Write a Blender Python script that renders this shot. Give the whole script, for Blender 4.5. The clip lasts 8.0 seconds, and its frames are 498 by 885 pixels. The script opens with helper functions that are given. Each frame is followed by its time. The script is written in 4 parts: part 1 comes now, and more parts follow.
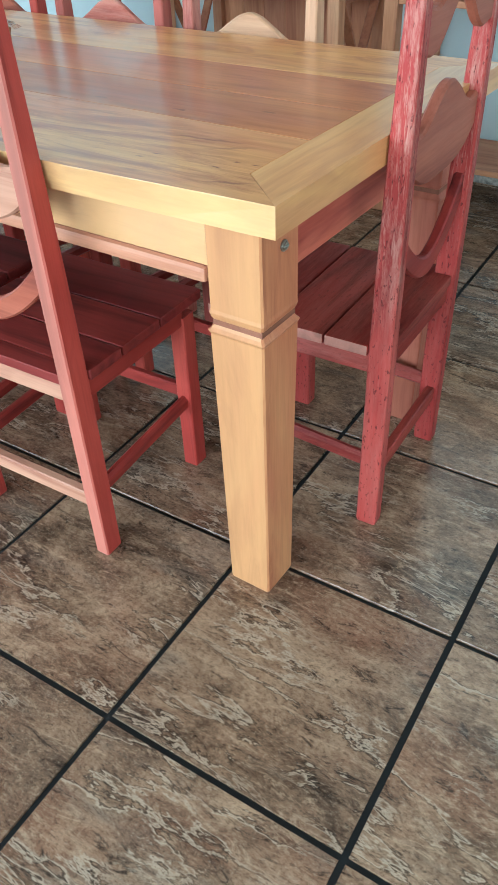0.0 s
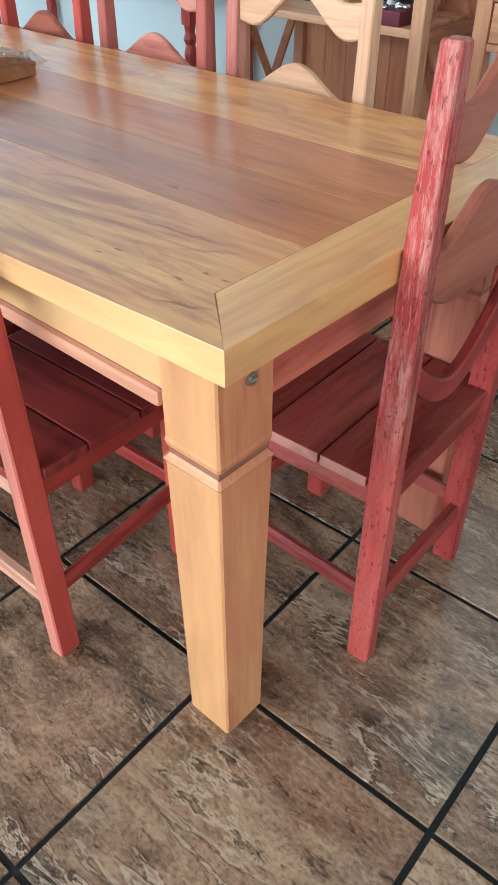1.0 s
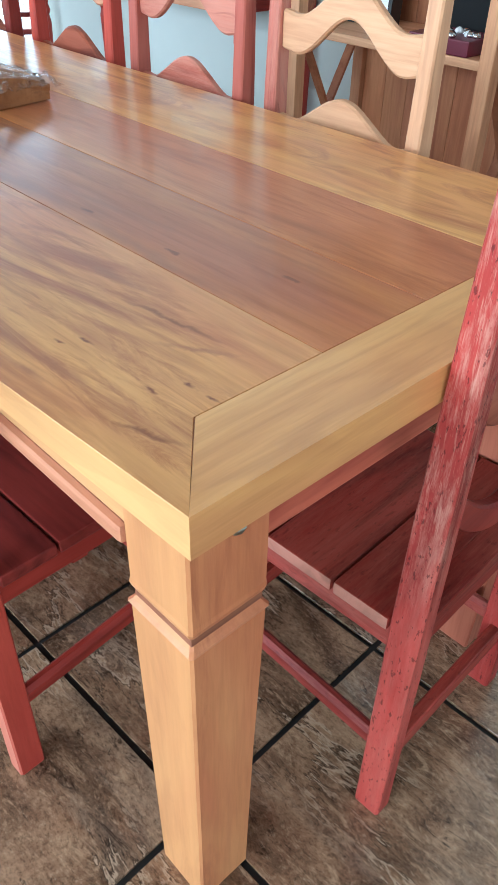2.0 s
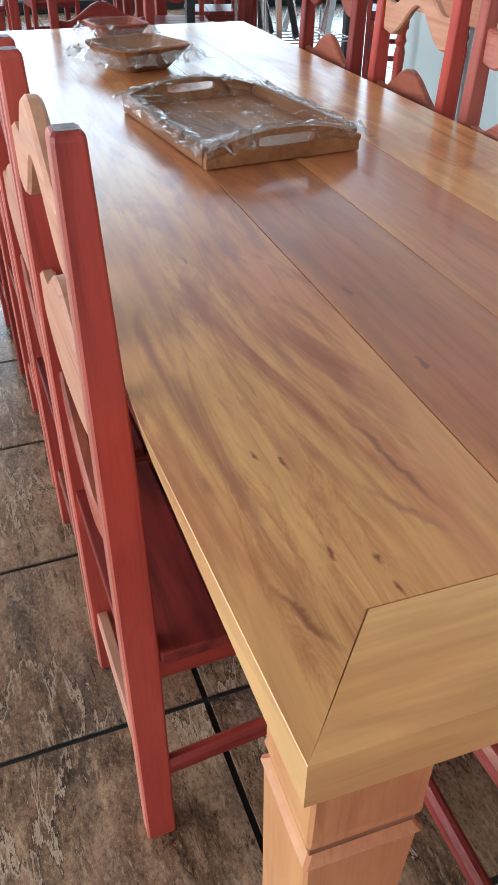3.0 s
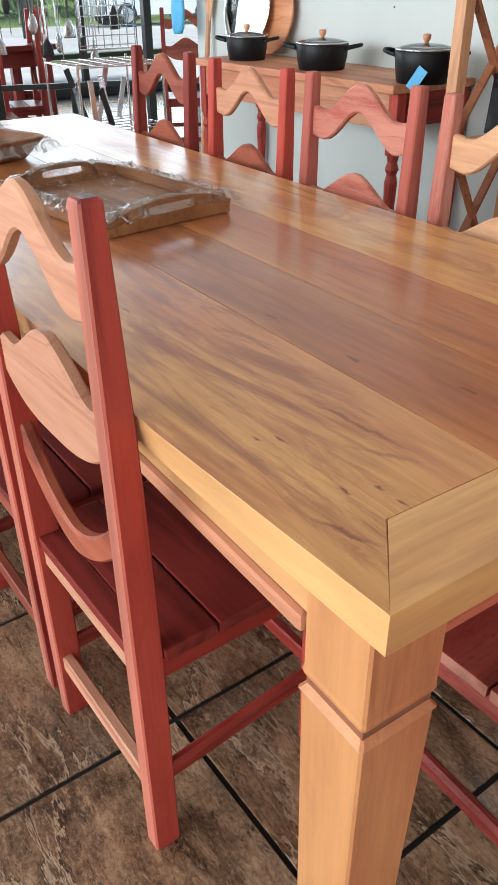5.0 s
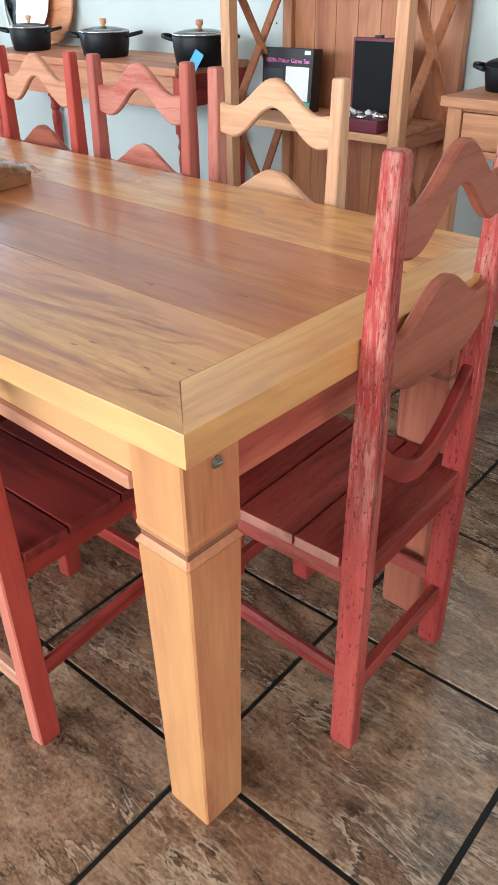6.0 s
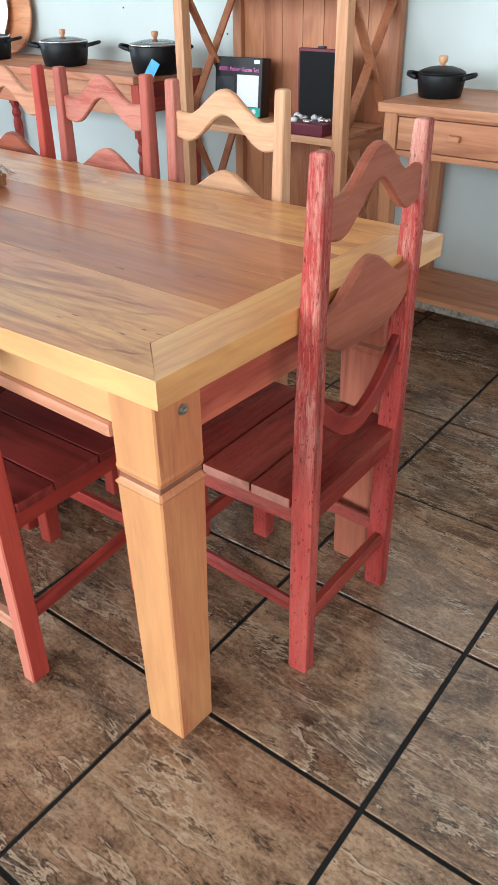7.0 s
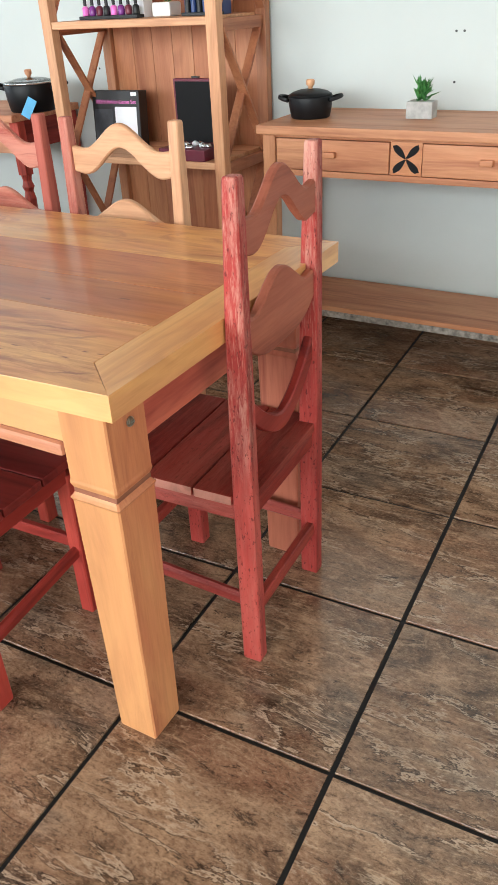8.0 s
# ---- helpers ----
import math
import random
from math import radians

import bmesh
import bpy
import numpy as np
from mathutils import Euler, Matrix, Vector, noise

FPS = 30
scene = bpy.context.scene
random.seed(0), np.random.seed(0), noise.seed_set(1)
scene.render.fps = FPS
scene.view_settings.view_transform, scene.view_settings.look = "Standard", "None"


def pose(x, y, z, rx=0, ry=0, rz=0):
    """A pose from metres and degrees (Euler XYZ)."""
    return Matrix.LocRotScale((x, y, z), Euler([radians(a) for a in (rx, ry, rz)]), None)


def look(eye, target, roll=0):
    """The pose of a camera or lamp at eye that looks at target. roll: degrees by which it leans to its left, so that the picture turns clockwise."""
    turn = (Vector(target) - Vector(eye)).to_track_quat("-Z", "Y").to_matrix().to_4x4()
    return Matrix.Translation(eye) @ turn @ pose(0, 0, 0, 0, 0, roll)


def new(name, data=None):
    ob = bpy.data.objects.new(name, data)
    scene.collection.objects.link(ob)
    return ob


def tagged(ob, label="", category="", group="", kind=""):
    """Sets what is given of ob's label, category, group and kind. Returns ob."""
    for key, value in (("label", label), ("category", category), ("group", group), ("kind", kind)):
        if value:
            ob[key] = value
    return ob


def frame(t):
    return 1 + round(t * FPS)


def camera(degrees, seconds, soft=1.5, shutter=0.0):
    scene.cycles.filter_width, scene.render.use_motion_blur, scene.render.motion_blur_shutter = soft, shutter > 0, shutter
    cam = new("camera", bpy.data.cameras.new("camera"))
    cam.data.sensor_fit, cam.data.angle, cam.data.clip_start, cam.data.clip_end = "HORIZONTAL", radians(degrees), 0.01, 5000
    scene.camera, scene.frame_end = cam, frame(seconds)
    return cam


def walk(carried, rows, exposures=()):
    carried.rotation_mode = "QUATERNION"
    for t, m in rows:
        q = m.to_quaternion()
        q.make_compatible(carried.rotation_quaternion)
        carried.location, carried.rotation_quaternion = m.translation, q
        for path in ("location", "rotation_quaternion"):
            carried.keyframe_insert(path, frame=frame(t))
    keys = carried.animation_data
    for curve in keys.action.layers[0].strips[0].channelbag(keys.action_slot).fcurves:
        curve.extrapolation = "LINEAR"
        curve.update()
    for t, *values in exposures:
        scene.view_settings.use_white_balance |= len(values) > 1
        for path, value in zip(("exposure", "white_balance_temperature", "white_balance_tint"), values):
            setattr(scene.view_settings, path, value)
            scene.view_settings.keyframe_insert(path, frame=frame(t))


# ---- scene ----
cam = camera(36.2, 8.0, soft=1.2)
PATH = [
    (0, (0.483, -0.751, 1.143), (-0.422, 0.514, -0.115), -2.5),
    (0.5, (0.478, -0.563, 1.157), (-0.551, 0.615, -0.089), 1.2),
    (1, (0.44, -0.449, 1.173), (-0.612, 0.709, -0.073), -0.1),
    (1.2, (0.414, -0.401, 1.166), (-0.621, 0.788, -0.065), 0.3),
    (2.3, (0.266, -0.192, 1.15), (-0.991, 0.786, -0.059), 1.1),
    (2.5, (0.241, -0.165, 1.153), (-1.107, 0.682, -0.058), 0.2),
    (3, (0.2, -0.105, 1.169), (-1.314, 0.423, -0.027), 0.7),
    (3.5, (0.181, -0.093, 1.192), (-1.442, 0.264, 0.079), -0.2),
    (4, (0.185, -0.116, 1.203), (-1.486, 0.286, 0.18), 1.0),
    (4.5, (0.218, -0.192, 1.208), (-1.387, 0.408, 0.178), -0.1),
    (5, (0.288, -0.316, 1.191), (-1.133, 0.629, 0.149), -0.5),
    (5.2, (0.32, -0.34, 1.18), (-1.012, 0.724, 0.133), 0.2),
    (6.3, (0.559, -0.489, 1.196), (-0.58, 0.767, 0.135), -1.3),
    (6.5, (0.593, -0.523, 1.203), (-0.573, 0.708, 0.143), -1.4),
    (7, (0.638, -0.588, 1.227), (-0.444, 0.721, 0.171), -0.9),
    (7.5, (0.632, -0.66, 1.246), (-0.356, 0.739, 0.213), -3.1),
    (8, (0.643, -0.707, 1.253), (-0.24, 0.771, 0.235), -3.1),
]
walk(cam, [(t, look(eye, target, roll)) for t, eye, target, roll in PATH], [(0.0, 0.03, 4700, -12), (0.5, 0.02, 4950, -8), (1.0, 0.06, 5000, -5), (2.5, 0.0, 5100, -4), (3.5, -0.60, 5700, 9), (4.0, -0.62, 5800, 10), (4.5, -0.46, 6000, 9), (5.0, -0.22, 5950, 6), (6.5, 0.05, 5450, 1), (7.0, 0.04, 5550, 1), (8.0, -0.02, 6050, 5)])

# ---- world, sun, large lights ----
world = bpy.data.worlds.new("overcast_sky")
scene.world = world
world.use_nodes = True
wn = world.node_tree
sky = wn.nodes.new("ShaderNodeTexSky")
sky.sky_type, sky.sun_disc = "NISHITA", False
sky.sun_elevation, sky.sun_rotation = radians(60), radians(59)
wn.links.new(sky.outputs[0], wn.nodes["Background"].inputs[0])
wn.nodes["Background"].inputs[1].default_value = 0.15

sun = new("sun", bpy.data.lights.new("sun", "SUN"))
sun.data.energy, sun.data.angle, sun.data.color = 5.0, radians(12), (1.0, 0.96, 0.9)
sun.matrix_world = look((8, 12, 40), (-12, 0, 0))


def window_light(name, eye, target, wide, high, power, tint):
    lamp = new(name, bpy.data.lights.new(name, "AREA"))
    lamp.data.shape, lamp.data.size, lamp.data.size_y = "RECTANGLE", wide, high
    lamp.data.energy, lamp.data.color = power, tint
    lamp.matrix_world = look(eye, target)
    return lamp


window_light("south_window_light", (-2.2, -6.42, 2.2), (-2.2, 0, 1.2), 9.0, 2.6, 930, (1.0, 0.985, 0.96))
# added warm fill for the +x faces, in an unseen opening to the east
window_light("east_door_light", (2.92, -0.9, 1.35), (0, -0.9, 1.0), 2.6, 2.1, 40, (1.0, 0.88, 0.75))
window_light("west_window_light", (-8.9, 1.2, 1.85), (0, 1.2, 1.85), 7.4, 3.3, 400, (0.88, 0.96, 1.0))


# ---- materials ----
def material(name):
    m = bpy.data.materials.new(name)
    m.use_nodes = True
    return m, m.node_tree, m.node_tree.nodes["Principled BSDF"]


def node(t, kind, **values):
    n = t.nodes.new(kind)
    for key, value in values.items():
        n.inputs[key.replace("_", " ")].default_value = value
    return n


def ramp(t, source, stops):
    r = t.nodes.new("ShaderNodeValToRGB")
    while len(r.color_ramp.elements) < len(stops):
        r.color_ramp.elements.new(0.5)
    for e, (p, c) in zip(r.color_ramp.elements, stops):
        e.position, e.color = p, (*c, 1) if len(c) == 3 else c
    t.links.new(source, r.inputs[0])
    return r.outputs[0]


def mix(t, factor, a, b, blend="MIX"):
    m = t.nodes.new("ShaderNodeMix")
    m.data_type, m.blend_type = "RGBA", blend
    for socket, value in ((m.inputs[0], factor), (m.inputs[6], a), (m.inputs[7], b)):
        if isinstance(value, bpy.types.NodeSocket):
            t.links.new(value, socket)
        elif isinstance(value, tuple):
            socket.default_value = (*value, 1)
        else:
            socket.default_value = value
    return m.outputs[2]


def place(t, scale, turn=(0, 0, 0)):
    """Coordinates of the object, shifted by its own random number, stretched."""
    c = t.nodes.new("ShaderNodeTexCoord")
    info = t.nodes.new("ShaderNodeObjectInfo")
    mul = t.nodes.new("ShaderNodeVectorMath")
    mul.operation = "MULTIPLY_ADD"
    t.links.new(info.outputs["Random"], mul.inputs[0])
    mul.inputs[1].default_value = (37.0, 23.0, 51.0)
    t.links.new(c.outputs["Object"], mul.inputs[2])
    mp = t.nodes.new("ShaderNodeMapping")
    mp.inputs["Scale"].default_value = scale
    mp.inputs["Rotation"].default_value = turn
    t.links.new(mul.outputs[0], mp.inputs[0])
    return mp.outputs[0], info.outputs["Random"]


def noisy(t, vector, scale, detail=4.0, rough=0.55, distort=0.0):
    n = node(t, "ShaderNodeTexNoise", Scale=scale, Detail=detail, Roughness=rough, Distortion=distort)
    t.links.new(vector, n.inputs["Vector"])
    return n.outputs[0]


def bump(t, bsdf, height, strength, distance=0.002):
    b = node(t, "ShaderNodeBump", Strength=strength, Distance=distance)
    t.links.new(height, b.inputs["Height"])
    t.links.new(b.outputs[0], bsdf.inputs["Normal"])


AXES = {"X": (0.07, 1, 1), "Y": (1, 0.07, 1), "Z": (1, 1, 0.07)}


def wood(name, light, mid, dark, axis="X", rough=0.4, fine=90, figure=11, worn=None, wear=0.5, knots=0.0, coat=0.0, lines=0.35, gloss=0.4, pitted=0.7, south_lit=None, lit_axis=1, blush=None, flames=0.0, streak=0.8, marks=()):
    m, t, b = material(name)
    v, rnd = place(t, AXES[axis])
    wide, _ = place(t, tuple(0.2 if a < 1 else 1.0 for a in AXES[axis]))
    fig = noisy(t, v, figure, 5, 0.62, 1.6)
    cloud = noisy(t, wide, figure * 0.42, 4, 0.55, 1.3)
    col = mix(t, ramp(t, cloud, [(0.40, (0, 0, 0)), (0.62, (1, 1, 1))]), mid, light)
    if blush:
        col = mix(t, ramp(t, noisy(t, wide, figure * 0.3, 4, 0.6, 1.8), [(0.43, (0, 0, 0)), (0.59, (0.85, 0.85, 0.85))]), col, blush)
    col = mix(t, ramp(t, fig, [(0.30, (streak,) * 3), (0.48, (0, 0, 0))]), col, dark)
    # growth lines: contours of a stretched noise, fading in and out
    wave = t.nodes.new("ShaderNodeMath")
    wave.operation = "SINE"
    mul = t.nodes.new("ShaderNodeMath")
    mul.operation = "MULTIPLY"
    mul.inputs[1].default_value = 70.0
    t.links.new(noisy(t, wide, figure * 0.33, 3, 0.5, 0.9), mul.inputs[0])
    t.links.new(mul.outputs[0], wave.inputs[0])
    fade = ramp(t, noisy(t, wide, figure * 0.8, 3, 0.6), [(0.48, (0, 0, 0)), (0.66, (lines, lines, lines))])
    line = mix(t, 1.0, ramp(t, wave.outputs[0], [(0.5, (0, 0, 0)), (0.95, (1, 1, 1))]), fade, "MULTIPLY")
    col = mix(t, line, col, (dark[0] * 0.7, dark[1] * 0.6, dark[2] * 0.6))
    if flames:
        fv, _ = place(t, tuple(0.26 if a < 1 else 1.0 for a in AXES[axis]))
        flame = noisy(t, fv, 9, 8, 0.62, 2.2)
        where = ramp(t, noisy(t, wide, 5.0, 3, 0.55), [(0.40, (0, 0, 0)), (0.58, (flames,) * 3)])
        fine_v, _ = place(t, tuple(0.13 if a < 1 else 1.0 for a in AXES[axis]))
        feather = noisy(t, fine_v, 34, 9, 0.72, 1.4)
        patchy = ramp(t, noisy(t, wide, 7.0, 4, 0.6, 0.8), [(0.44, (0, 0, 0)), (0.60, (flames * 0.85,) * 3)])
        col = mix(t, mix(t, 1.0, ramp(t, feather, [(0.50, (0, 0, 0)), (0.60, (0.55, 0.55, 0.55)), (0.70, (1, 1, 1))]), patchy, "MULTIPLY"), col, (dark[0] * 0.9, dark[1] * 0.75, dark[2] * 0.7))
        col = mix(t, mix(t, 1.0, ramp(t, flame, [(0.50, (0, 0, 0)), (0.56, (0.45, 0.45, 0.45)), (0.68, (1, 1, 1))]), where, "MULTIPLY"), col, (dark[0], dark[1] * 0.9, dark[2]))
    grain = noisy(t, v, fine, 3, 0.7, 0.2)
    col = mix(t, ramp(t, grain, [(0.3, (0.4, 0.4, 0.4)), (0.6, (0, 0, 0))]), col, mix(t, 1.0, col, (0.6, 0.48, 0.4), "MULTIPLY"))
    tint = ramp(t, rnd, [(0.0, (0.86, 0.82, 0.8)), (0.5, (1, 1, 1)), (1.0, (1.08, 1.06, 1.0))])
    col = mix(t, 1.0, col, tint, "MULTIPLY")
    if knots:
        kv, _ = place(t, tuple(0.42 if a < 1 else 1.0 for a in AXES[axis]))
        bend = noisy(t, kv, 30, 2, 0.6)
        off = t.nodes.new("ShaderNodeVectorMath")
        off.operation = "MULTIPLY_ADD"
        t.links.new(bend, off.inputs[0])
        off.inputs[1].default_value = (0.03, 0.03, 0.03)
        t.links.new(kv, off.inputs[2])
        vo = node(t, "ShaderNodeTexVoronoi", Scale=knots)
        vo.voronoi_dimensions = "3D" if axis == "Z" else "2D"
        t.links.new(off.outputs[0], vo.inputs["Vector"])
        few = t.nodes.new("ShaderNodeSeparateColor")
        t.links.new(vo.outputs["Color"], few.inputs[0])
        spot = mix(t, 1.0, ramp(t, vo.outputs["Distance"], [(0.03, (1, 1, 1)), (0.055, (0, 0, 0))]), ramp(t, few.outputs[0], [(0.70, (0, 0, 0)), (0.74, (1, 1, 1))]), "MULTIPLY")
        halo = mix(t, 1.0, ramp(t, vo.outputs["Distance"], [(0.04, (0.6, 0.6, 0.6)), (0.14, (0, 0, 0))]), ramp(t, few.outputs[0], [(0.70, (0, 0, 0)), (0.74, (1, 1, 1))]), "MULTIPLY")
        col = mix(t, halo, col, dark)
        col = mix(t, spot, col, (dark[0] * 0.25, dark[1] * 0.2, dark[2] * 0.2))
    if marks:
        co = t.nodes.new("ShaderNodeTexCoord")
        bent = t.nodes.new("ShaderNodeVectorMath")
        bent.operation = "MULTIPLY_ADD"
        ripple = node(t, "ShaderNodeTexNoise", Scale=22.0, Detail=4.0, Roughness=0.65)
        t.links.new(co.outputs["Object"], ripple.inputs["Vector"])
        t.links.new(ripple.outputs["Color"], bent.inputs[0])
        bent.inputs[1].default_value = (0.05, 0.016, 0.0)
        t.links.new(co.outputs["Object"], bent.inputs[2])
        for mx, my, long, wide_, turn, deep, inner in marks:
            mp = t.nodes.new("ShaderNodeMapping")
            mp.vector_type = "TEXTURE"
            mp.inputs["Location"].default_value = (mx + 0.025, my + 0.008, 0)
            mp.inputs["Rotation"].default_value = (0, 0, radians(turn))
            mp.inputs["Scale"].default_value = (long, wide_, 40)
            t.links.new(bent.outputs[0], mp.inputs[0])
            far = t.nodes.new("ShaderNodeVectorMath")
            far.operation = "LENGTH"
            t.links.new(mp.outputs[0], far.inputs[0])
            col = mix(t, ramp(t, far.outputs["Value"], [(inner, (deep,) * 3), (1.0, (0, 0, 0))]), col, (0.22, 0.07, 0.033) if wide_ < 0.0045 else (0.31, 0.11, 0.057))
    if worn:
        wv, _ = place(t, tuple(0.16 if a < 1 else 1.0 for a in AXES[axis]))
        patch = noisy(t, wv, 14, 8, 0.8)
        rubbed = ramp(t, patch, [(0.45, (0, 0, 0)), (0.64, (wear, wear, wear))])
        strands = noisy(t, v, 260, 3, 0.8)
        thin = ramp(t, strands, [(0.52, (0, 0, 0)), (0.7, (wear * 0.6,) * 3)])
        # on uprights the rubbed colour grows stronger towards the top
        if axis == "Z":
            post_xyz = t.nodes.new("ShaderNodeSeparateXYZ")
            t.links.new(t.nodes.new("ShaderNodeTexCoord").outputs["Object"], post_xyz.inputs[0])
            by_height = ramp(t, post_xyz.outputs[2], [(0.45, (0.16, 0.16, 0.16)), (0.66, (1, 1, 1))])
            rubbed, thin = mix(t, 1.0, rubbed, by_height, "MULTIPLY"), mix(t, 1.0, thin, by_height, "MULTIPLY")
        col = mix(t, thin, mix(t, rubbed, col, worn), worn)
        pv, _ = place(t, tuple(0.38 if a < 1 else 1.0 for a in AXES[axis]))
        pits = noisy(t, pv, 190, 3, 0.6)
        col = mix(t, ramp(t, pits, [(0.60, (0, 0, 0)), (0.66, (pitted,) * 3)]), col, (dark[0] * 0.4, dark[1] * 0.35, dark[2] * 0.35))
    if south_lit:
        # light from the south put into the colour: faces turned that way are paler
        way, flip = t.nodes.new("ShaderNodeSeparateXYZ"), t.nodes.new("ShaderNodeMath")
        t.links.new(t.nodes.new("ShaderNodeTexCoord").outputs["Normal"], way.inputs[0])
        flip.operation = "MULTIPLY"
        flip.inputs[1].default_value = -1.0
        t.links.new(way.outputs[lit_axis], flip.inputs[0])
        skin = mix(t, ramp(t, fig, [(0.35, (0, 0, 0)), (0.6, (1, 1, 1))]), tuple(c * 0.72 for c in south_lit), south_lit)
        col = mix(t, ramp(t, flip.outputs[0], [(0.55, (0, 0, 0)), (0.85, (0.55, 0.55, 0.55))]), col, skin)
    t.links.new(col, b.inputs["Base Color"])
    t.links.new(ramp(t, fig, [(0.2, (rough + 0.12,) * 3), (0.8, (rough - 0.05,) * 3)]), b.inputs["Roughness"])
    b.inputs["Specular IOR Level"].default_value = gloss
    b.inputs["Coat Weight"].default_value = coat
    b.inputs["Coat Roughness"].default_value = 0.19
    bump(t, b, grain, 0.22, 0.0012)
    return m


def plain(name, colour, rough=0.5, metal=0.0, vary=0.12, scale=14, relief=0.06):
    m, t, b = material(name)
    v, rnd = place(t, (1, 1, 1))
    n = noisy(t, v, scale, 5, 0.6)
    lo, hi = tuple(c * (1 - vary) for c in colour), tuple(min(1, c * (1 + vary)) for c in colour)
    t.links.new(ramp(t, n, [(0.3, lo), (0.7, hi)]), b.inputs["Base Color"])
    b.inputs["Roughness"].default_value, b.inputs["Metallic"].default_value = rough, metal
    bump(t, b, noisy(t, v, scale * 18, 3), relief, 0.001)
    return m


def clear(name, gloss=0.12, rough=0.03, crumple=0.0, tint=(1, 1, 1), glints=0.0, fresnel=1.0):
    m, t, b = material(name)
    out = t.nodes["Material Output"]
    see, shine, both = t.nodes.new("ShaderNodeBsdfTransparent"), t.nodes.new("ShaderNodeBsdfGlossy"), t.nodes.new("ShaderNodeMixShader")
    see.inputs[0].default_value = (*tint, 1)
    shine.inputs["Roughness"].default_value = rough
    fres = node(t, "ShaderNodeFresnel", IOR=1.45)
    add = t.nodes.new("ShaderNodeMath")
    add.operation, add.use_clamp = "ADD", True
    add.inputs[1].default_value = gloss
    soft = t.nodes.new("ShaderNodeMath")
    soft.operation = "MULTIPLY"
    soft.inputs[1].default_value = fresnel
    t.links.new(fres.outputs[0], soft.inputs[0])
    t.links.new(soft.outputs[0], add.inputs[0])
    t.links.new(add.outputs[0], both.inputs[0])
    if crumple:
        v, _ = place(t, (1, 1, 1))
        bp = node(t, "ShaderNodeBump", Strength=crumple, Distance=0.01)
        t.links.new(noisy(t, v, 40, 4, 0.65, 1.0), bp.inputs["Height"])
        t.links.new(bp.outputs[0], shine.inputs["Normal"])
        # sharp creases: thin contours of a noise, broken up by a second one
        crease = ramp(t, noisy(t, v, 17, 3, 0.55, 0.8), [(0.465, (0, 0, 0)), (0.495, (1, 1, 1)), (0.505, (1, 1, 1)), (0.535, (0, 0, 0))])
        broken = ramp(t, noisy(t, v, 23, 2, 0.5), [(0.52, (gloss,) * 3), (0.58, (glints,) * 3)])
        t.links.new(mix(t, crease, (gloss,) * 3, broken), add.inputs[1])
    t.links.new(see.outputs[0], both.inputs[1])
    t.links.new(shine.outputs[0], both.inputs[2])
    t.links.new(both.outputs[0], out.inputs[0])
    t.nodes.remove(b)
    return m


def slate(name):
    m, t, b = material(name)
    v, rnd = place(t, (0.75, 1.1, 1))
    v2, _ = place(t, (0.34, 1.25, 1))
    big = noisy(t, v, 6.0, 8, 0.72, 0.5)
    col = ramp(t, big, [(0.30, (0.035, 0.023, 0.016)), (0.42, (0.125, 0.080, 0.052)), (0.53, (0.255, 0.168, 0.110)), (0.68, (0.43, 0.300, 0.200))])
    rust = noisy(t, v, 3.3, 5, 0.65)
    col = mix(t, ramp(t, rust, [(0.50, (0, 0, 0)), (0.66, (0.55, 0.55, 0.55))]), col, (0.22, 0.108, 0.064))
    cool = noisy(t, v2, 4.6, 5, 0.65)
    col = mix(t, ramp(t, cool, [(0.53, (0, 0, 0)), (0.68, (0.55, 0.55, 0.55))]), col, (0.20, 0.18, 0.155))
    # drawn-out layers of the split face, pale and dark
    fleck = noisy(t, v2, 34, 8, 0.82, 0.9)
    col = mix(t, ramp(t, fleck, [(0.53, (0, 0, 0)), (0.62, (0.62, 0.62, 0.62))]), col, (0.46, 0.335, 0.228))
    col = mix(t, ramp(t, fleck, [(0.37, (0.85, 0.85, 0.85)), (0.45, (0, 0, 0))]), col, (0.028, 0.019, 0.014))
    grit = noisy(t, v, 150, 5, 0.85)
    col = mix(t, ramp(t, grit, [(0.38, (0.7, 0.7, 0.7)), (0.5, (0, 0, 0))]), col, mix(t, 1.0, col, (0.36, 0.34, 0.33), "MULTIPLY"))
    col = mix(t, ramp(t, grit, [(0.56, (0, 0, 0)), (0.66, (0.55, 0.55, 0.55))]), col, (0.45, 0.36, 0.27))
    # flaked ridges: a pale lip with a dark crack beside it, coming and going
    vein = noisy(t, v2, 7.5, 8, 0.68, 0.25)
    some = ramp(t, noisy(t, v, 5.0, 3, 0.5), [(0.42, (0, 0, 0)), (0.54, (1, 1, 1))])
    lip = mix(t, 1.0, ramp(t, vein, [(0.474, (0, 0, 0)), (0.495, (0.85, 0.85, 0.85)), (0.505, (0, 0, 0))]), some, "MULTIPLY")
    crack = mix(t, 1.0, ramp(t, vein, [(0.502, (0, 0, 0)), (0.510, (0.95, 0.95, 0.95)), (0.522, (0, 0, 0))]), some, "MULTIPLY")
    col = mix(t, lip, col, (0.50, 0.41, 0.32))
    col = mix(t, crack, col, (0.012, 0.009, 0.008))
    tone = ramp(t, rnd, [(0.0, (0.92, 0.82, 0.73)), (1.0, (1.14, 1.03, 0.92))])
    t.links.new(mix(t, 1.0, col, tone, "MULTIPLY"), b.inputs["Base Color"])
    t.links.new(ramp(t, fleck, [(0.3, (0.17,) * 3), (0.7, (0.27,) * 3)]), b.inputs["Roughness"])
    b.inputs["Specular IOR Level"].default_value = 0.48
    b.inputs["Coat Weight"].default_value = 0.2
    b.inputs["Coat Roughness"].default_value = 0.1
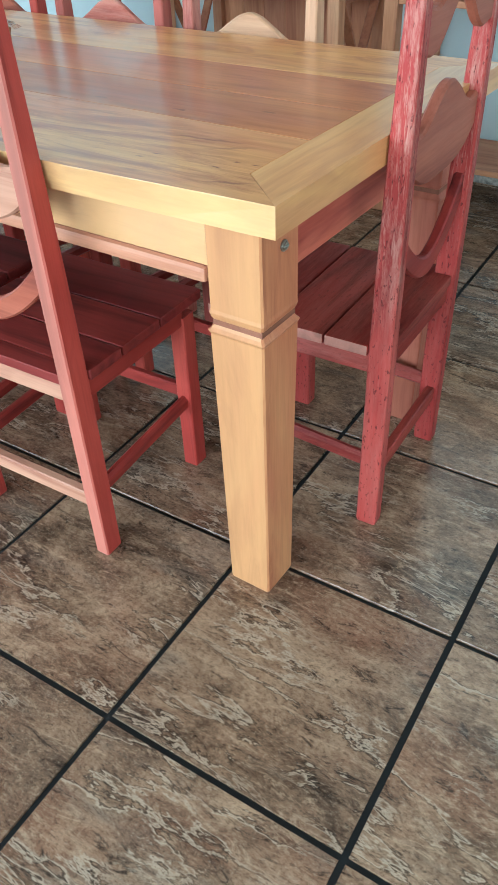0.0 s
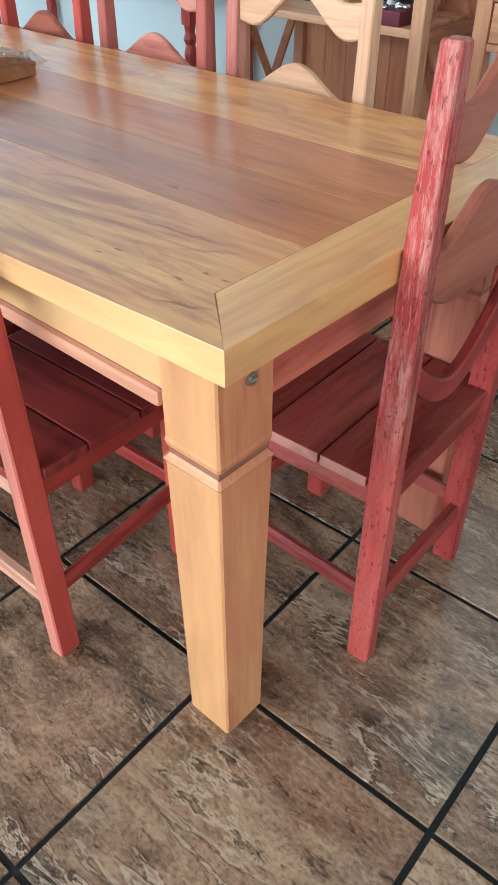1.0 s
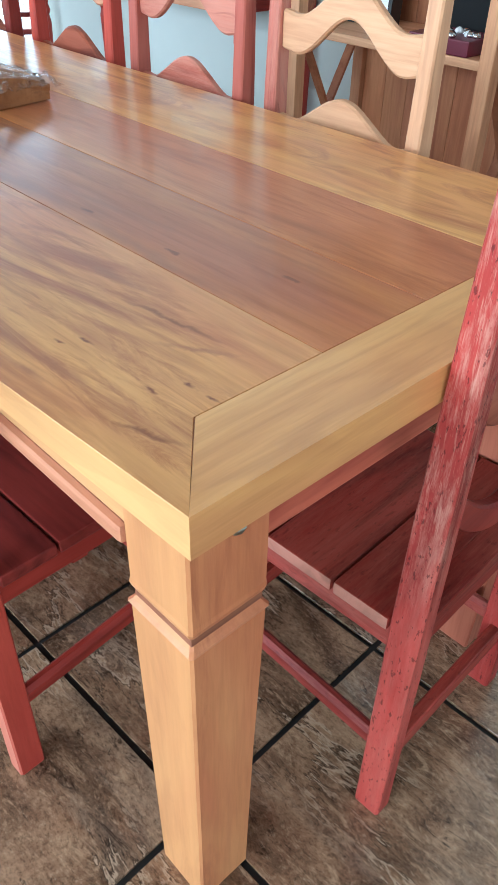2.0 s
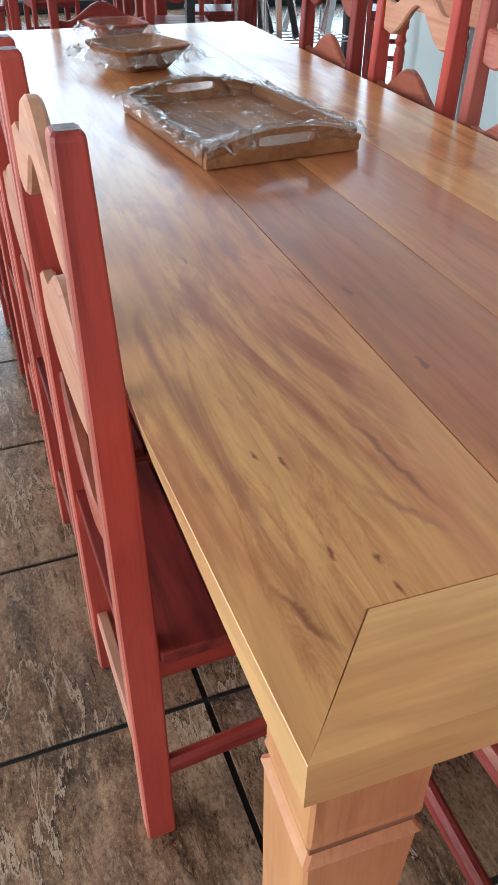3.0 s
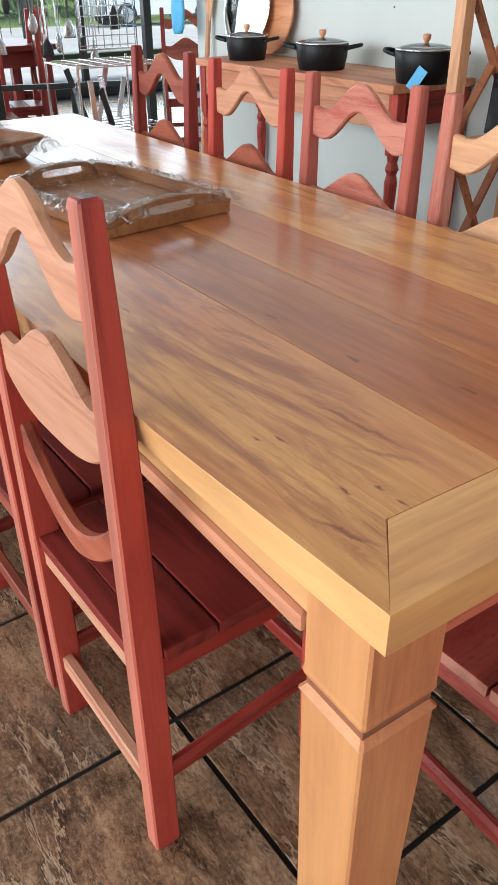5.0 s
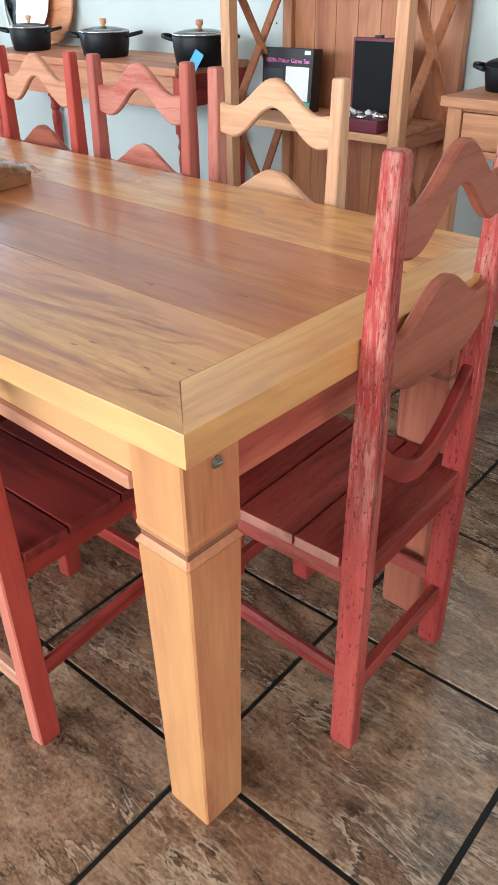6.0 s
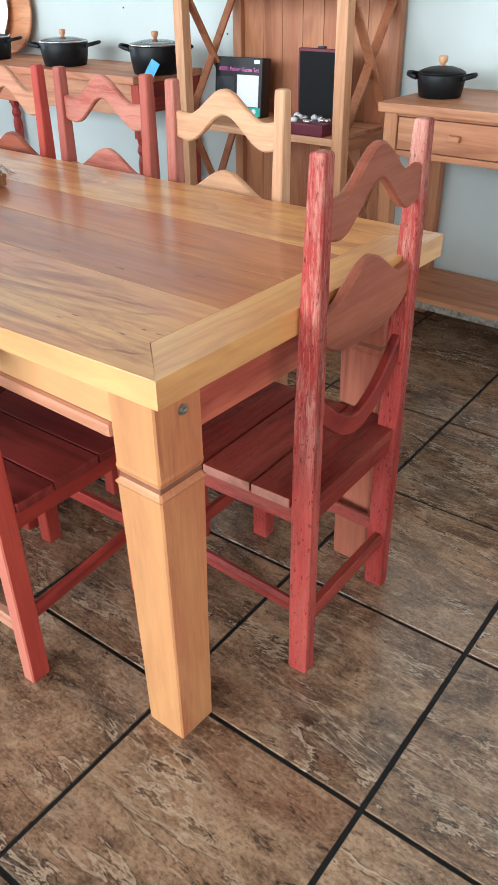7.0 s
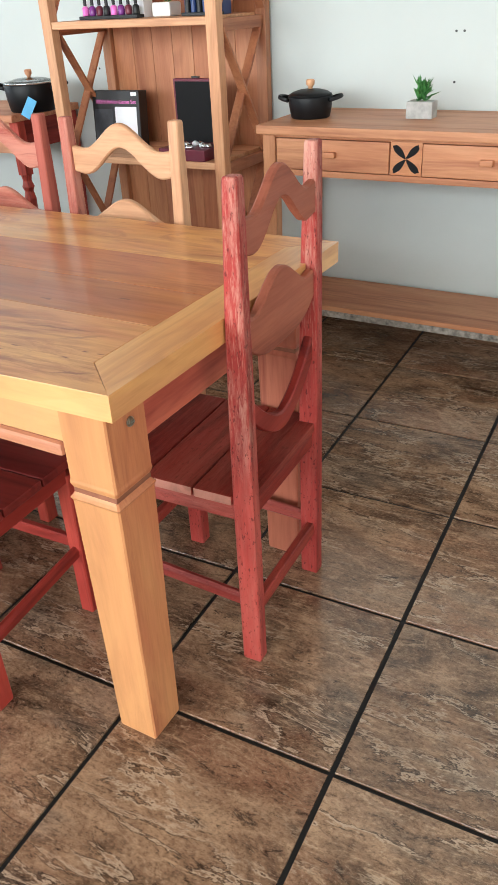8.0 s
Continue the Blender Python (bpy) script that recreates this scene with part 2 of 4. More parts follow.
    bump(t, b, mix(t, 0.5, big, fleck), 0.10, 0.004)
    return m


PINKISH = (0.63, 0.235, 0.10)
# knots and dark streaks of the near and the second board: x, y, half length, half width, turn, depth, core
KNOTS = [(x, y, 0.011, 0.0028, 5, 0.95, 0.3) for x, y in ((-0.251, 0.082), (-0.143, 0.079), (-0.132, 0.107), (-0.102, 0.109), (-0.267, 0.064), (-0.668, 0.11))]
STREAKS = [(-0.46, 0.020, 0.085, 0.009, 2, 0.6, 0.2), (-0.33, 0.032, 0.115, 0.017, 4, 0.6, 0.2), (-0.225, 0.037, 0.065, 0.009, 2, 0.65, 0.2), (-0.46, 0.148, 0.09, 0.010, -2, 0.6, 0.1),
           (-0.345, 0.182, 0.075, 0.009, 6, 0.6, 0.1), (-0.23, 0.168, 0.075, 0.0042, 9, 0.8, 0.2), (-0.172, 0.15, 0.05, 0.006, 30, 0.6, 0.2), (-0.098, 0.039, 0.045, 0.0042, 21, 0.8, 0.2),
           (-0.62, 0.05, 0.12, 0.014, 3, 0.5, 0.1), (-0.8, 0.12, 0.16, 0.016, -3, 0.45, 0.1), (-0.66, 0.17, 0.12, 0.008, 4, 0.55, 0.1), (-0.24, 0.014, 0.03, 0.007, 2, 0.6, 0.2)]
STREAKS_2 = [(-0.70, 0.250, 0.20, 0.020, 3, 0.75, 0.2), (-0.41, 0.246, 0.17, 0.013, 0, 0.65, 0.2), (-0.531, 0.266, 0.012, 0.0044, 3, 0.95, 0.4), (-0.362, 0.269, 0.010, 0.004, 3, 0.95, 0.4), (-0.22, 0.322, 0.012, 0.0042, 5, 0.95, 0.4),
             (-0.5, 0.30, 0.14, 0.010, 5, 0.5, 0.1), (-0.9, 0.33, 0.2, 0.016, 2, 0.5, 0.1), (-0.3, 0.44, 0.12, 0.012, 3, 0.45, 0.1), (-0.62, 0.50, 0.16, 0.014, -2, 0.45, 0.1), (-0.25, 0.36, 0.1, 0.008, 4, 0.45, 0.1)]
# the last colour of board and leg wood paints their south faces as lit
HONEY = wood("honey_lacquered_wood", (0.79, 0.43, 0.158), (0.71, 0.335, 0.112), (0.38, 0.135, 0.055), "X", 0.33, 85, 6, coat=0.5, lines=0.3, blush=PINKISH, flames=0.9, gloss=0.2, streak=0.25, south_lit=(0.76, 0.47, 0.20), marks=KNOTS + STREAKS)
HONEY_RED = wood("reddish_lacquered_wood", (0.74, 0.34, 0.118), (0.64, 0.245, 0.084), (0.33, 0.105, 0.045), "X", 0.33, 85, 5, coat=0.5, lines=0.3, blush=(0.48, 0.165, 0.082), flames=0.7, gloss=0.2, streak=0.3, marks=STREAKS_2)
HONEY_Y = wood("honey_end_board_wood", (0.77, 0.43, 0.158), (0.70, 0.345, 0.12), (0.44, 0.175, 0.072), "Y", 0.33, 85, 8, coat=0.5, blush=(0.56, 0.235, 0.10), streak=0.4)
HONEY_Z = wood("honey_leg_wood", (0.62, 0.285, 0.118), (0.53, 0.205, 0.082), (0.34, 0.105, 0.048), "Z", 0.45, 80, 7, knots=3.4, blush=(0.50, 0.16, 0.075), flames=0.9, streak=0.6, south_lit=(0.58, 0.31, 0.118))
APRON = wood("rosy_apron_wood", (0.60, 0.30, 0.17), (0.50, 0.20, 0.11), (0.33, 0.10, 0.06), "X", 0.5)
APRON_Y = wood("red_apron_wood", (0.64, 0.18, 0.105), (0.52, 0.105, 0.065), (0.30, 0.052, 0.038), "Y", 0.5)
GROOVE = wood("brown_groove_wood", (0.34, 0.14, 0.075), (0.26, 0.095, 0.05), (0.15, 0.05, 0.028), "Y", 0.6)
# rail reds set below the post red to deepen the shade under the table
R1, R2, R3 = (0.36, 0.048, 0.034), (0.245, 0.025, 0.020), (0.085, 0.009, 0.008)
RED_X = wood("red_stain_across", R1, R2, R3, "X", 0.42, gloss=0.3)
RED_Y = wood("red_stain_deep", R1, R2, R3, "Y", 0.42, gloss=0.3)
RED_Z = wood("red_stain_upright", (0.50, 0.078, 0.052), (0.38, 0.043, 0.032), (0.17, 0.017, 0.014), "Z", 0.42, fine=130, gloss=0.35)
# same red stain, back faces painted paler for the south light
RED_LIT_BACK = wood("red_stain_with_lit_back", (0.50, 0.078, 0.052), (0.38, 0.043, 0.032), (0.17, 0.017, 0.014), "Z", 0.42, fine=130, gloss=0.35, south_lit=(0.60, 0.255, 0.175))
ROSY_Z = wood("rosy_post_wood", (0.52, 0.18, 0.13), (0.42, 0.11, 0.082), (0.25, 0.045, 0.034), "Z", 0.45, gloss=0.3)
# darker copy of the red stain, shade of the farther furniture put into its colour
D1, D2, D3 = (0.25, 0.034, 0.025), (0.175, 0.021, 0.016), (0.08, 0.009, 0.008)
RED_SHADED = (wood("shaded_red_across", D1, D2, D3, "X", 0.42, gloss=0.3), wood("shaded_red_deep", D1, D2, D3, "Y", 0.42, gloss=0.3), wood("shaded_red_upright", (0.30, 0.042, 0.03), (0.22, 0.028, 0.021), (0.11, 0.013, 0.011), "Z", 0.42, gloss=0.3))
ENDGRAIN = plain("dark_end_grain", (0.15, 0.062, 0.047), 0.5, vary=0.75, scale=170)
# seat red lowered too, with the under-table shade in its colour
SEAT = wood("shaded_red_seat_wood", (0.26, 0.037, 0.029), (0.155, 0.018, 0.016), (0.055, 0.006, 0.006), "X", 0.36, gloss=0.35)
WORN = (0.57, 0.30, 0.225)
# board ends towards the south get their highlight in the colour
WORN_X = wood("worn_red_across", (0.36, 0.044, 0.030), (0.22, 0.021, 0.015), (0.06, 0.006, 0.005), "X", 0.5, fine=140, worn=(0.50, 0.17, 0.115), wear=0.25, gloss=0.25, pitted=0.3, south_lit=(0.60, 0.33, 0.24), lit_axis=0)
WORN_Y = wood("worn_red_deep", (0.33, 0.050, 0.038), (0.23, 0.027, 0.022), (0.09, 0.010, 0.009), "Y", 0.5, worn=(0.50, 0.20, 0.15), wear=0.3, gloss=0.3, pitted=0.3)
WORN_Z = wood("worn_red_upright", (0.46, 0.062, 0.050), (0.35, 0.038, 0.032), (0.16, 0.015, 0.013), "Z", 0.5, fine=120, worn=WORN, wear=0.95, gloss=0.25)
TAN_X = wood("tan_red_slat_wood", (0.40, 0.130, 0.076), (0.31, 0.088, 0.052), (0.16, 0.038, 0.025), "X", 0.5, fine=140, gloss=0.25, lines=0.12, figure=7)
TRAYWOOD = wood("brown_tray_wood", (0.36, 0.165, 0.068), (0.27, 0.115, 0.046), (0.13, 0.052, 0.024), "X", 0.5)
LEG_RED = wood("reddish_leg_wood", (0.56, 0.20, 0.12), (0.46, 0.135, 0.08), (0.30, 0.075, 0.046), "Z", 0.45, gloss=0.3)
BROWN_X = wood("red_brown_slat_wood", (0.37, 0.105, 0.060), (0.27, 0.064, 0.038), (0.15, 0.032, 0.021), "X", 0.45, gloss=0.3)
ROSE_X = wood("rosy_slat_wood", (0.58, 0.30, 0.19), (0.52, 0.25, 0.155), (0.37, 0.14, 0.085), "X", 0.5)
MARBLED_X = wood("marbled_red_slat_wood", (0.56, 0.22, 0.165), (0.36, 0.078, 0.055), (0.24, 0.036, 0.028), "X", 0.45, figure=22, worn=(0.56, 0.25, 0.185), wear=0.85, gloss=0.3, pitted=0.0, lines=0.9)
MARBLED_Z = wood("marbled_red_post_wood", (0.50, 0.16, 0.12), (0.36, 0.072, 0.055), (0.22, 0.032, 0.026), "Z", 0.45, figure=18, worn=(0.56, 0.25, 0.185), wear=0.85, gloss=0.3, pitted=0.0, lines=0.9)
PINE_X = wood("pale_pine_across", (0.74, 0.44, 0.255), (0.67, 0.365, 0.20), (0.50, 0.23, 0.115), "X", 0.5)
PINE_Z = wood("pale_pine_upright", (0.70, 0.40, 0.225), (0.62, 0.31, 0.165), (0.44, 0.185, 0.09), "Z", 0.5)
CEDAR_X = wood("cedar_across", (0.66, 0.325, 0.165), (0.57, 0.245, 0.118), (0.38, 0.132, 0.064), "X", 0.42)
CEDAR_Z = wood("cedar_upright", (0.55, 0.265, 0.135), (0.46, 0.19, 0.09), (0.29, 0.095, 0.048), "Z", 0.42, knots=3.0)
CEDAR_Y = wood("cedar_deep", (0.50, 0.215, 0.105), (0.40, 0.15, 0.072), (0.25, 0.076, 0.038), "Y", 0.42)
BOARD_Z = wood("cedar_back_boards", (0.55, 0.255, 0.125), (0.46, 0.18, 0.085), (0.31, 0.10, 0.05), "Z", 0.45, figure=6, knots=4.0)
TILE = slate("slate_floor_tile")
GROUT = plain("dark_grout", (0.008, 0.007, 0.0065), 0.75)
WALL = plain("off_white_wall_paint", (0.55, 0.588, 0.57), 0.75, vary=0.03, scale=2.2, relief=0.1)
# ceiling is out of view; its low albedo only reduces bounce into the shadows
CEILING = plain("fill_cutting_ceiling", (0.34, 0.31, 0.27), 0.85, vary=0.03, scale=2)
BLACK = plain("black_enamel", (0.007, 0.007, 0.008), 0.42, vary=0.2)
BLACK.node_tree.nodes["Principled BSDF"].inputs["Specular IOR Level"].default_value = 0.22
IRON = plain("black_painted_steel", (0.014, 0.014, 0.015), 0.4, vary=0.2)
STEEL = plain("brushed_steel", (0.62, 0.63, 0.65), 0.22, 1.0, vary=0.06, scale=30)
MIRROR = plain("polished_steel", (0.9, 0.91, 0.93), 0.05, 1.0, vary=0.02, relief=0.01)
WIRE = plain("chromed_wire", (0.7, 0.71, 0.73), 0.2, 1.0, vary=0.05)
BRASS = plain("dull_metal_bolt", (0.40, 0.38, 0.33), 0.35, 1.0)
CONCRETE = plain("grey_concrete_pot", (0.42, 0.41, 0.39), 0.85, vary=0.2, scale=40, relief=0.3)
CERAMIC = plain("white_ceramic", (0.8, 0.8, 0.78), 0.3, vary=0.03)
LEAF = plain("green_leaf", (0.055, 0.19, 0.045), 0.45, vary=0.5, scale=30)
FOLIAGE = plain("tree_foliage", (0.24, 0.33, 0.11), 0.6, vary=0.55, scale=2.0)
PALM = plain("palm_frond", (0.30, 0.50, 0.09), 0.5, vary=0.45, scale=6)
BARK = plain("tree_bark", (0.14, 0.10, 0.07), 0.9, vary=0.35, scale=9, relief=0.5)
WANE = plain("grey_rough_sawn_edge", (0.30, 0.265, 0.23), 0.9, vary=0.6, scale=45, relief=0.6)
GRASS = plain("lawn_grass", (0.20, 0.29, 0.07), 0.9, vary=0.35, scale=1.4, relief=0.6)
PAVING = plain("pale_paving", (0.58, 0.57, 0.54), 0.85, vary=0.15, scale=1.5, relief=0.3)
GLASS = clear("window_glass", 0.02, 0.0)
LID = clear("lid_glass", 0.12, 0.02, tint=(0.86, 0.9, 0.9))
FILM = clear("crumpled_plastic_film", 0.001, 0.05, 0.25, (0.99, 0.99, 0.99), 0.16, 0.02)
HEM = clear("gathered_plastic_film", 0.16, 0.09, 1.0, (0.97, 0.975, 0.975), 1.0, 0.2)
INK = plain("black_card", (0.008, 0.008, 0.009), 0.5)
VELVET = plain("black_velvet", (0.006, 0.006, 0.007), 0.95)
PINK = plain("pink_print", (0.85, 0.18, 0.58), 0.4)
WHITE = plain("white_print", (0.78, 0.79, 0.82), 0.4, vary=0.03)
GREEN = plain("green_print", (0.02, 0.42, 0.32), 0.4)
MAROON = plain("maroon_case_cloth", (0.13, 0.012, 0.03), 0.4)
BLUE = plain("blue_card_tag", (0.10, 0.42, 0.72), 0.5)
NAVY = plain("dark_blue_card", (0.02, 0.045, 0.16), 0.4)
YELLOW = plain("yellow_sign_paint", (0.85, 0.56, 0.03), 0.5, vary=0.05)
CARWHITE = plain("white_car_paint", (0.75, 0.76, 0.78), 0.25, vary=0.02)
RUBBER = plain("tyre_rubber", (0.02, 0.02, 0.02), 0.8)
PURPLE = plain("purple_varnish", (0.18, 0.03, 0.22), 0.25)


# ---- mesh helpers ----
def part(name, bm, mat, parent=None, label="", smooth=False):
    me = bpy.data.meshes.new(name)
    bmesh.ops.recalc_face_normals(bm, faces=bm.faces)
    if smooth:
        for f in bm.faces:
            f.smooth = True
    bm.to_mesh(me)
    bm.free()
    me.materials.append(mat)
    ob = new(name, me)
    if parent:
        ob.parent = parent
    return tagged(ob, label=label)


def thing(name, label, category, m=None, group="", kind=""):
    ob = new(name)
    if m is not None:
        ob.matrix_basis = m
    return tagged(ob, label, category, group, kind)


def block(lo, hi, soft=0.003, bm=None):
    bm = bm or bmesh.new()
    made = bmesh.ops.create_cube(bm, size=1.0)["verts"]
    for v in made:
        v.co = Vector([(a + b) / 2 + c * (b - a) for a, b, c in zip(lo, hi, v.co)])
    if soft:
        edges = list({e for v in made for e in v.link_edges})
        bmesh.ops.bevel(bm, geom=edges, offset=soft, segments=2, profile=0.6, affect="EDGES")
    return bm


def loft(rings, bm=None, caps=True, closed=False):
    bm = bm or bmesh.new()
    made = [[bm.verts.new(p) for p in ring] for ring in rings]
    n = len(made[0])
    pairs = list(zip(made, made[1:])) + ([(made[-1], made[0])] if closed else [])
    for a, b in pairs:
        for i in range(n):
            bm.faces.new((a[i], a[(i + 1) % n], b[(i + 1) % n], b[i]))
    if caps and not closed:
        bm.faces.new(made[0]), bm.faces.new(made[-1])
    return bm


def lathe(profile, turns=28, centre=(0, 0, 0), bm=None, caps=True):
    rings = [[(centre[0] + r * math.cos(a), centre[1] + r * math.sin(a), centre[2] + z)
              for a in (2 * math.pi * i / turns for i in range(turns))] for r, z in profile]
    return loft(rings, bm, caps)


def rod(a, b, radius, turns=8, bm=None):
    a, b = Vector(a), Vector(b)
    q = (b - a).to_track_quat("Z", "Y").to_matrix()
    return loft([[p + q @ Vector((radius * math.cos(k), radius * math.sin(k), 0)) for k in (2 * math.pi * i / turns for i in range(turns))]
                 for p in (a, b)], bm)


def stick(a, b, wide, deep, soft=0.003, up=(0, 0, 1)):
    """A square bar from a to b, chamfered along its length."""
    a, b = Vector(a), Vector(b)
    d = (b - a).normalized()
    side = d.cross(Vector(up)).normalized() if abs(d.dot(Vector(up))) < 0.98 else Vector((1, 0, 0))
    out = side.cross(d)
    w, h, c = wide / 2, deep / 2, soft
    shape = [(-w + c, -h), (w - c, -h), (w, -h + c), (w, h - c), (w - c, h), (-w + c, h), (-w, h - c), (-w, -h + c)]
    return loft([[p + side * x + out * y for x, y in shape] for p in (a, b)])


def slat(half, low, high, y, thick, soft=0.004, steps=30):
    """A sawn, wavy board between two posts: low and high give its edges along the width."""
    rings = []
    for i in range(steps + 1):
        u = -1 + 2 * i / steps
        x, zl, zh, c, h = u * half, low(u), high(u), soft, thick / 2
        rings.append([(x, y - h + c, zl), (x, y + h - c, zl), (x, y + h, zl + c), (x, y + h, zh - c), (x, y + h - c, zh), (x, y - h + c, zh), (x, y - h, zh - c), (x, y - h, zl + c)])
    return loft(rings)


def hump(u, flat=0.72, power=1.0):
    """1 in the middle, 0 from flat outwards, with a slight dip before the ends."""
    a = min(abs(u) / flat, 1.0)
    return (0.5 + 0.5 * math.cos(math.pi * a)) ** power - 0.10 * math.exp(-((abs(u) - 0.78) / 0.16) ** 2)


# ---- the room ----
def structure(name, bm, mat, label="", category=""):
    return tagged(part(name, bm, mat), label=label, category=category, kind="structure")


NORTH, WEST, SOUTH, EAST, HIGH = 2.235, -9.0, -6.5, 3.0, 3.9
floor = structure("floor", block((WEST, SOUTH - 0.1, -0.12), (EAST + 0.1, 6.1, -0.0055), 0), GROUT, "slate tile floor with dark recessed joints", "floor")
structure("ceiling", block((WEST, SOUTH - 0.1, HIGH), (EAST + 0.1, 6.1, HIGH + 0.12), 0), CEILING, "unseen ceiling, kept dark to cut the fill light", "ceiling")
structure("wall_north", block((-4.05, NORTH, 0), (EAST, NORTH + 0.15, HIGH), 0), WALL, "off-white painted wall with small drill holes", "wall")
structure("wall_north_far", block((WEST, 6.0, 0), (-4.05, 6.1, HIGH), 0), WALL, "plain off-white wall", "wall")
structure("wall_return", block((-4.05, NORTH + 0.15, 0), (-3.9, 6.0, HIGH), 0), WALL, "plain off-white wall", "wall")
structure("wall_east_south", block((EAST, SOUTH - 0.1, 0), (EAST + 0.1, -2.2, HIGH), 0), WALL, "plain off-white wall", "wall")
structure("wall_east_north", block((EAST, 0.4, 0), (EAST + 0.1, NORTH + 0.15, HIGH), 0), WALL, "plain off-white wall", "wall")
structure("wall_east_lintel", block((EAST, -2.2, 2.4), (EAST + 0.1, 0.4, HIGH), 0), WALL, "plain off-white wall over an added, unseen doorway", "wall")
structure("wall_south_low", block((WEST, SOUTH - 0.1, 0), (EAST, SOUTH, 0.85), 0), WALL, "plain off-white wall under the windows", "wall")
structure("wall_south_top", block((WEST, SOUTH - 0.1, 3.55), (EAST, SOUTH, HIGH), 0), WALL, "plain off-white wall over the windows", "wall")
structure("wall_south_left", block((WEST, SOUTH - 0.1, 0.85), (-6.8, SOUTH, 3.55), 0), WALL, "plain off-white wall", "wall")
structure("wall_south_right", block((2.4, SOUTH - 0.1, 0.85), (EAST, SOUTH, 3.55), 0), WALL, "plain off-white wall", "wall")
base = structure("baseboard", block((-4.05, NORTH - 0.012, 0), (EAST, NORTH - 0.0005, 0.085), 0.002), TILE, "slate tile skirting along the wall", "baseboard")

holes = ((-0.195, 1.103), (-0.167, 1.103), (-0.188, 0.943), (-1.92, 1.0), (-2.42, 1.08), (-2.05, 1.04), (-1.78, 0.99))
for hx, hz in holes:
    tagged(part("drill_hole", rod((hx, NORTH - 0.0012, hz), (hx, NORTH + 0.004, hz), 0.0042, 10), IRON), "small dark drill hole in the white wall", "drill hole", "drill holes in the wall")

# west glass front
front = thing("window_1", "large shop window with black steel frame", "window", kind="structure")
part("window_sill", block((WEST - 0.06, SOUTH, 0), (WEST + 0.06, 6, 0.10), 0.004), IRON, front)
part("window_frame", block((WEST - 0.04, SOUTH, 3.52), (WEST + 0.04, 6, 3.62), 0.004), IRON, front)
for k, y in enumerate((SOUTH + 0.05, -1.75, 1.42, 3.6, 5.95)):
    part("mullion", block((WEST - 0.04, y - 0.035, 0.1), (WEST + 0.04, y + 0.035, 3.52), 0.004), IRON, front)
part("transom", block((WEST - 0.03, SOUTH, 0.40), (WEST + 0.03, 6, 0.45), 0.004), IRON, front)
for y0, y1 in ((SOUTH + 0.09, -1.79), (-1.71, 1.38), (1.46, 3.56), (3.64, 5.91)):
    pane = part("pane", block((WEST - 0.004, y0, 0.46), (WEST + 0.004, y1, 3.52), 0), GLASS, front)
    pane.visible_shadow = False
structure("wall_west_top", block((WEST - 0.1, SOUTH, 3.62), (WEST + 0.1, 6, HIGH), 0), WALL, "plain white wall over the shop window", "wall")

# ---- the dining table ----
TOP, LONG, WIDE = 0.785, 2.47, 0.788
table = thing("dining_table", "long honey-coloured solid wood dining table with breadboard ends", "table")


def lean(x):
    """How far the near board's sawn edge, out of square, stands out at its top."""
    return -0.018 * min(1.0, -x / 0.34) * min(1.0, (LONG + x) / 1.4)


def board(outline, mat, soft=0.0005, low=TOP - 0.044, undercut=False):
    """A tabletop board from its outline, its upper edges eased."""
    bm = bmesh.new()
    cx, cy = (sum(p[i] for p in outline) / len(outline) for i in (0, 1))

    def ring(z, inset):
        rise = 0.55 + 0.45 * (z - low) / (TOP - low) if undercut else 0.0
        return [(x + (cx - x) / max(abs(cx - x), 1e-6) * inset, y + (cy - y) / max(abs(cy - y), 1e-6) * inset + (rise * lean(x) if y == 0 else 0.0), z) for x, y in outline]
    loft([ring(low, 0.0008), ring(TOP - soft, 0.0004), ring(TOP - soft * 0.3, soft * 0.3 + 0.0004), ring(TOP, soft)], bm)
    return part("tabletop_board", bm, mat, table)


END = 0.09
for x0, s in ((0.0, -1), (-LONG, 1)):
    xi = x0 + s * END
    board([(x0, 0.0), (x0, WIDE), (xi, WIDE - 0.08), (xi, 0.08)], HONEY_Y)
cuts = (0.235, 0.395, 0.56)
board([(0, 0), (-END, 0.08), (-END, cuts[0]), (-LONG + END, cuts[0]), (-LONG + END, 0.08), (-LONG, 0), (-1.8, 0), (-1.07, 0), (-0.7, 0), (-0.34, 0), (-0.17, 0)], HONEY, 0.0009, undercut=True)
for (a, b), m in zip(zip(cuts, cuts[1:]), (HONEY_RED, HONEY_RED)):
    board([(-END, a), (-END, b), (-LONG + END, b), (-LONG + END, a)], m, 0.0009)
board([(0, WIDE), (-END, WIDE - 0.08), (-END, cuts[2]), (-LONG + END, cuts[2]), (-LONG + END, WIDE - 0.08), (-LONG, WIDE)], HONEY, 0.0009)
part("tabletop_core", block((-LONG + 0.01, 0.01, TOP - 0.040), (-0.01, WIDE - 0.01, TOP - 0.0022), 0), APRON, table)
for y0, y1, ys in ((0.034, 0.060, 0.026), (WIDE - 0.060, WIDE - 0.034, WIDE - 0.026)):
    part("long_apron", block((-LONG + 0.136, y0, 0.660), (-0.136, y1, TOP - 0.0445), 0.002), HONEY, table)
    part("apron_bead", block((-LONG + 0.138, min(ys, y1), 0.634), (-0.138, max(ys, y1), 0.659), 0.008), APRON, table, "rosy rounded bead under the apron")
for x0, x1 in ((-0.082, -0.06), (-LONG + 0.06, -LONG + 0.082)):
    part("end_apron", block((x0, 0.12, 0.632), (x1, WIDE - 0.12, TOP - 0.0445), 0.003), APRON_Y, table, "reddish end apron")


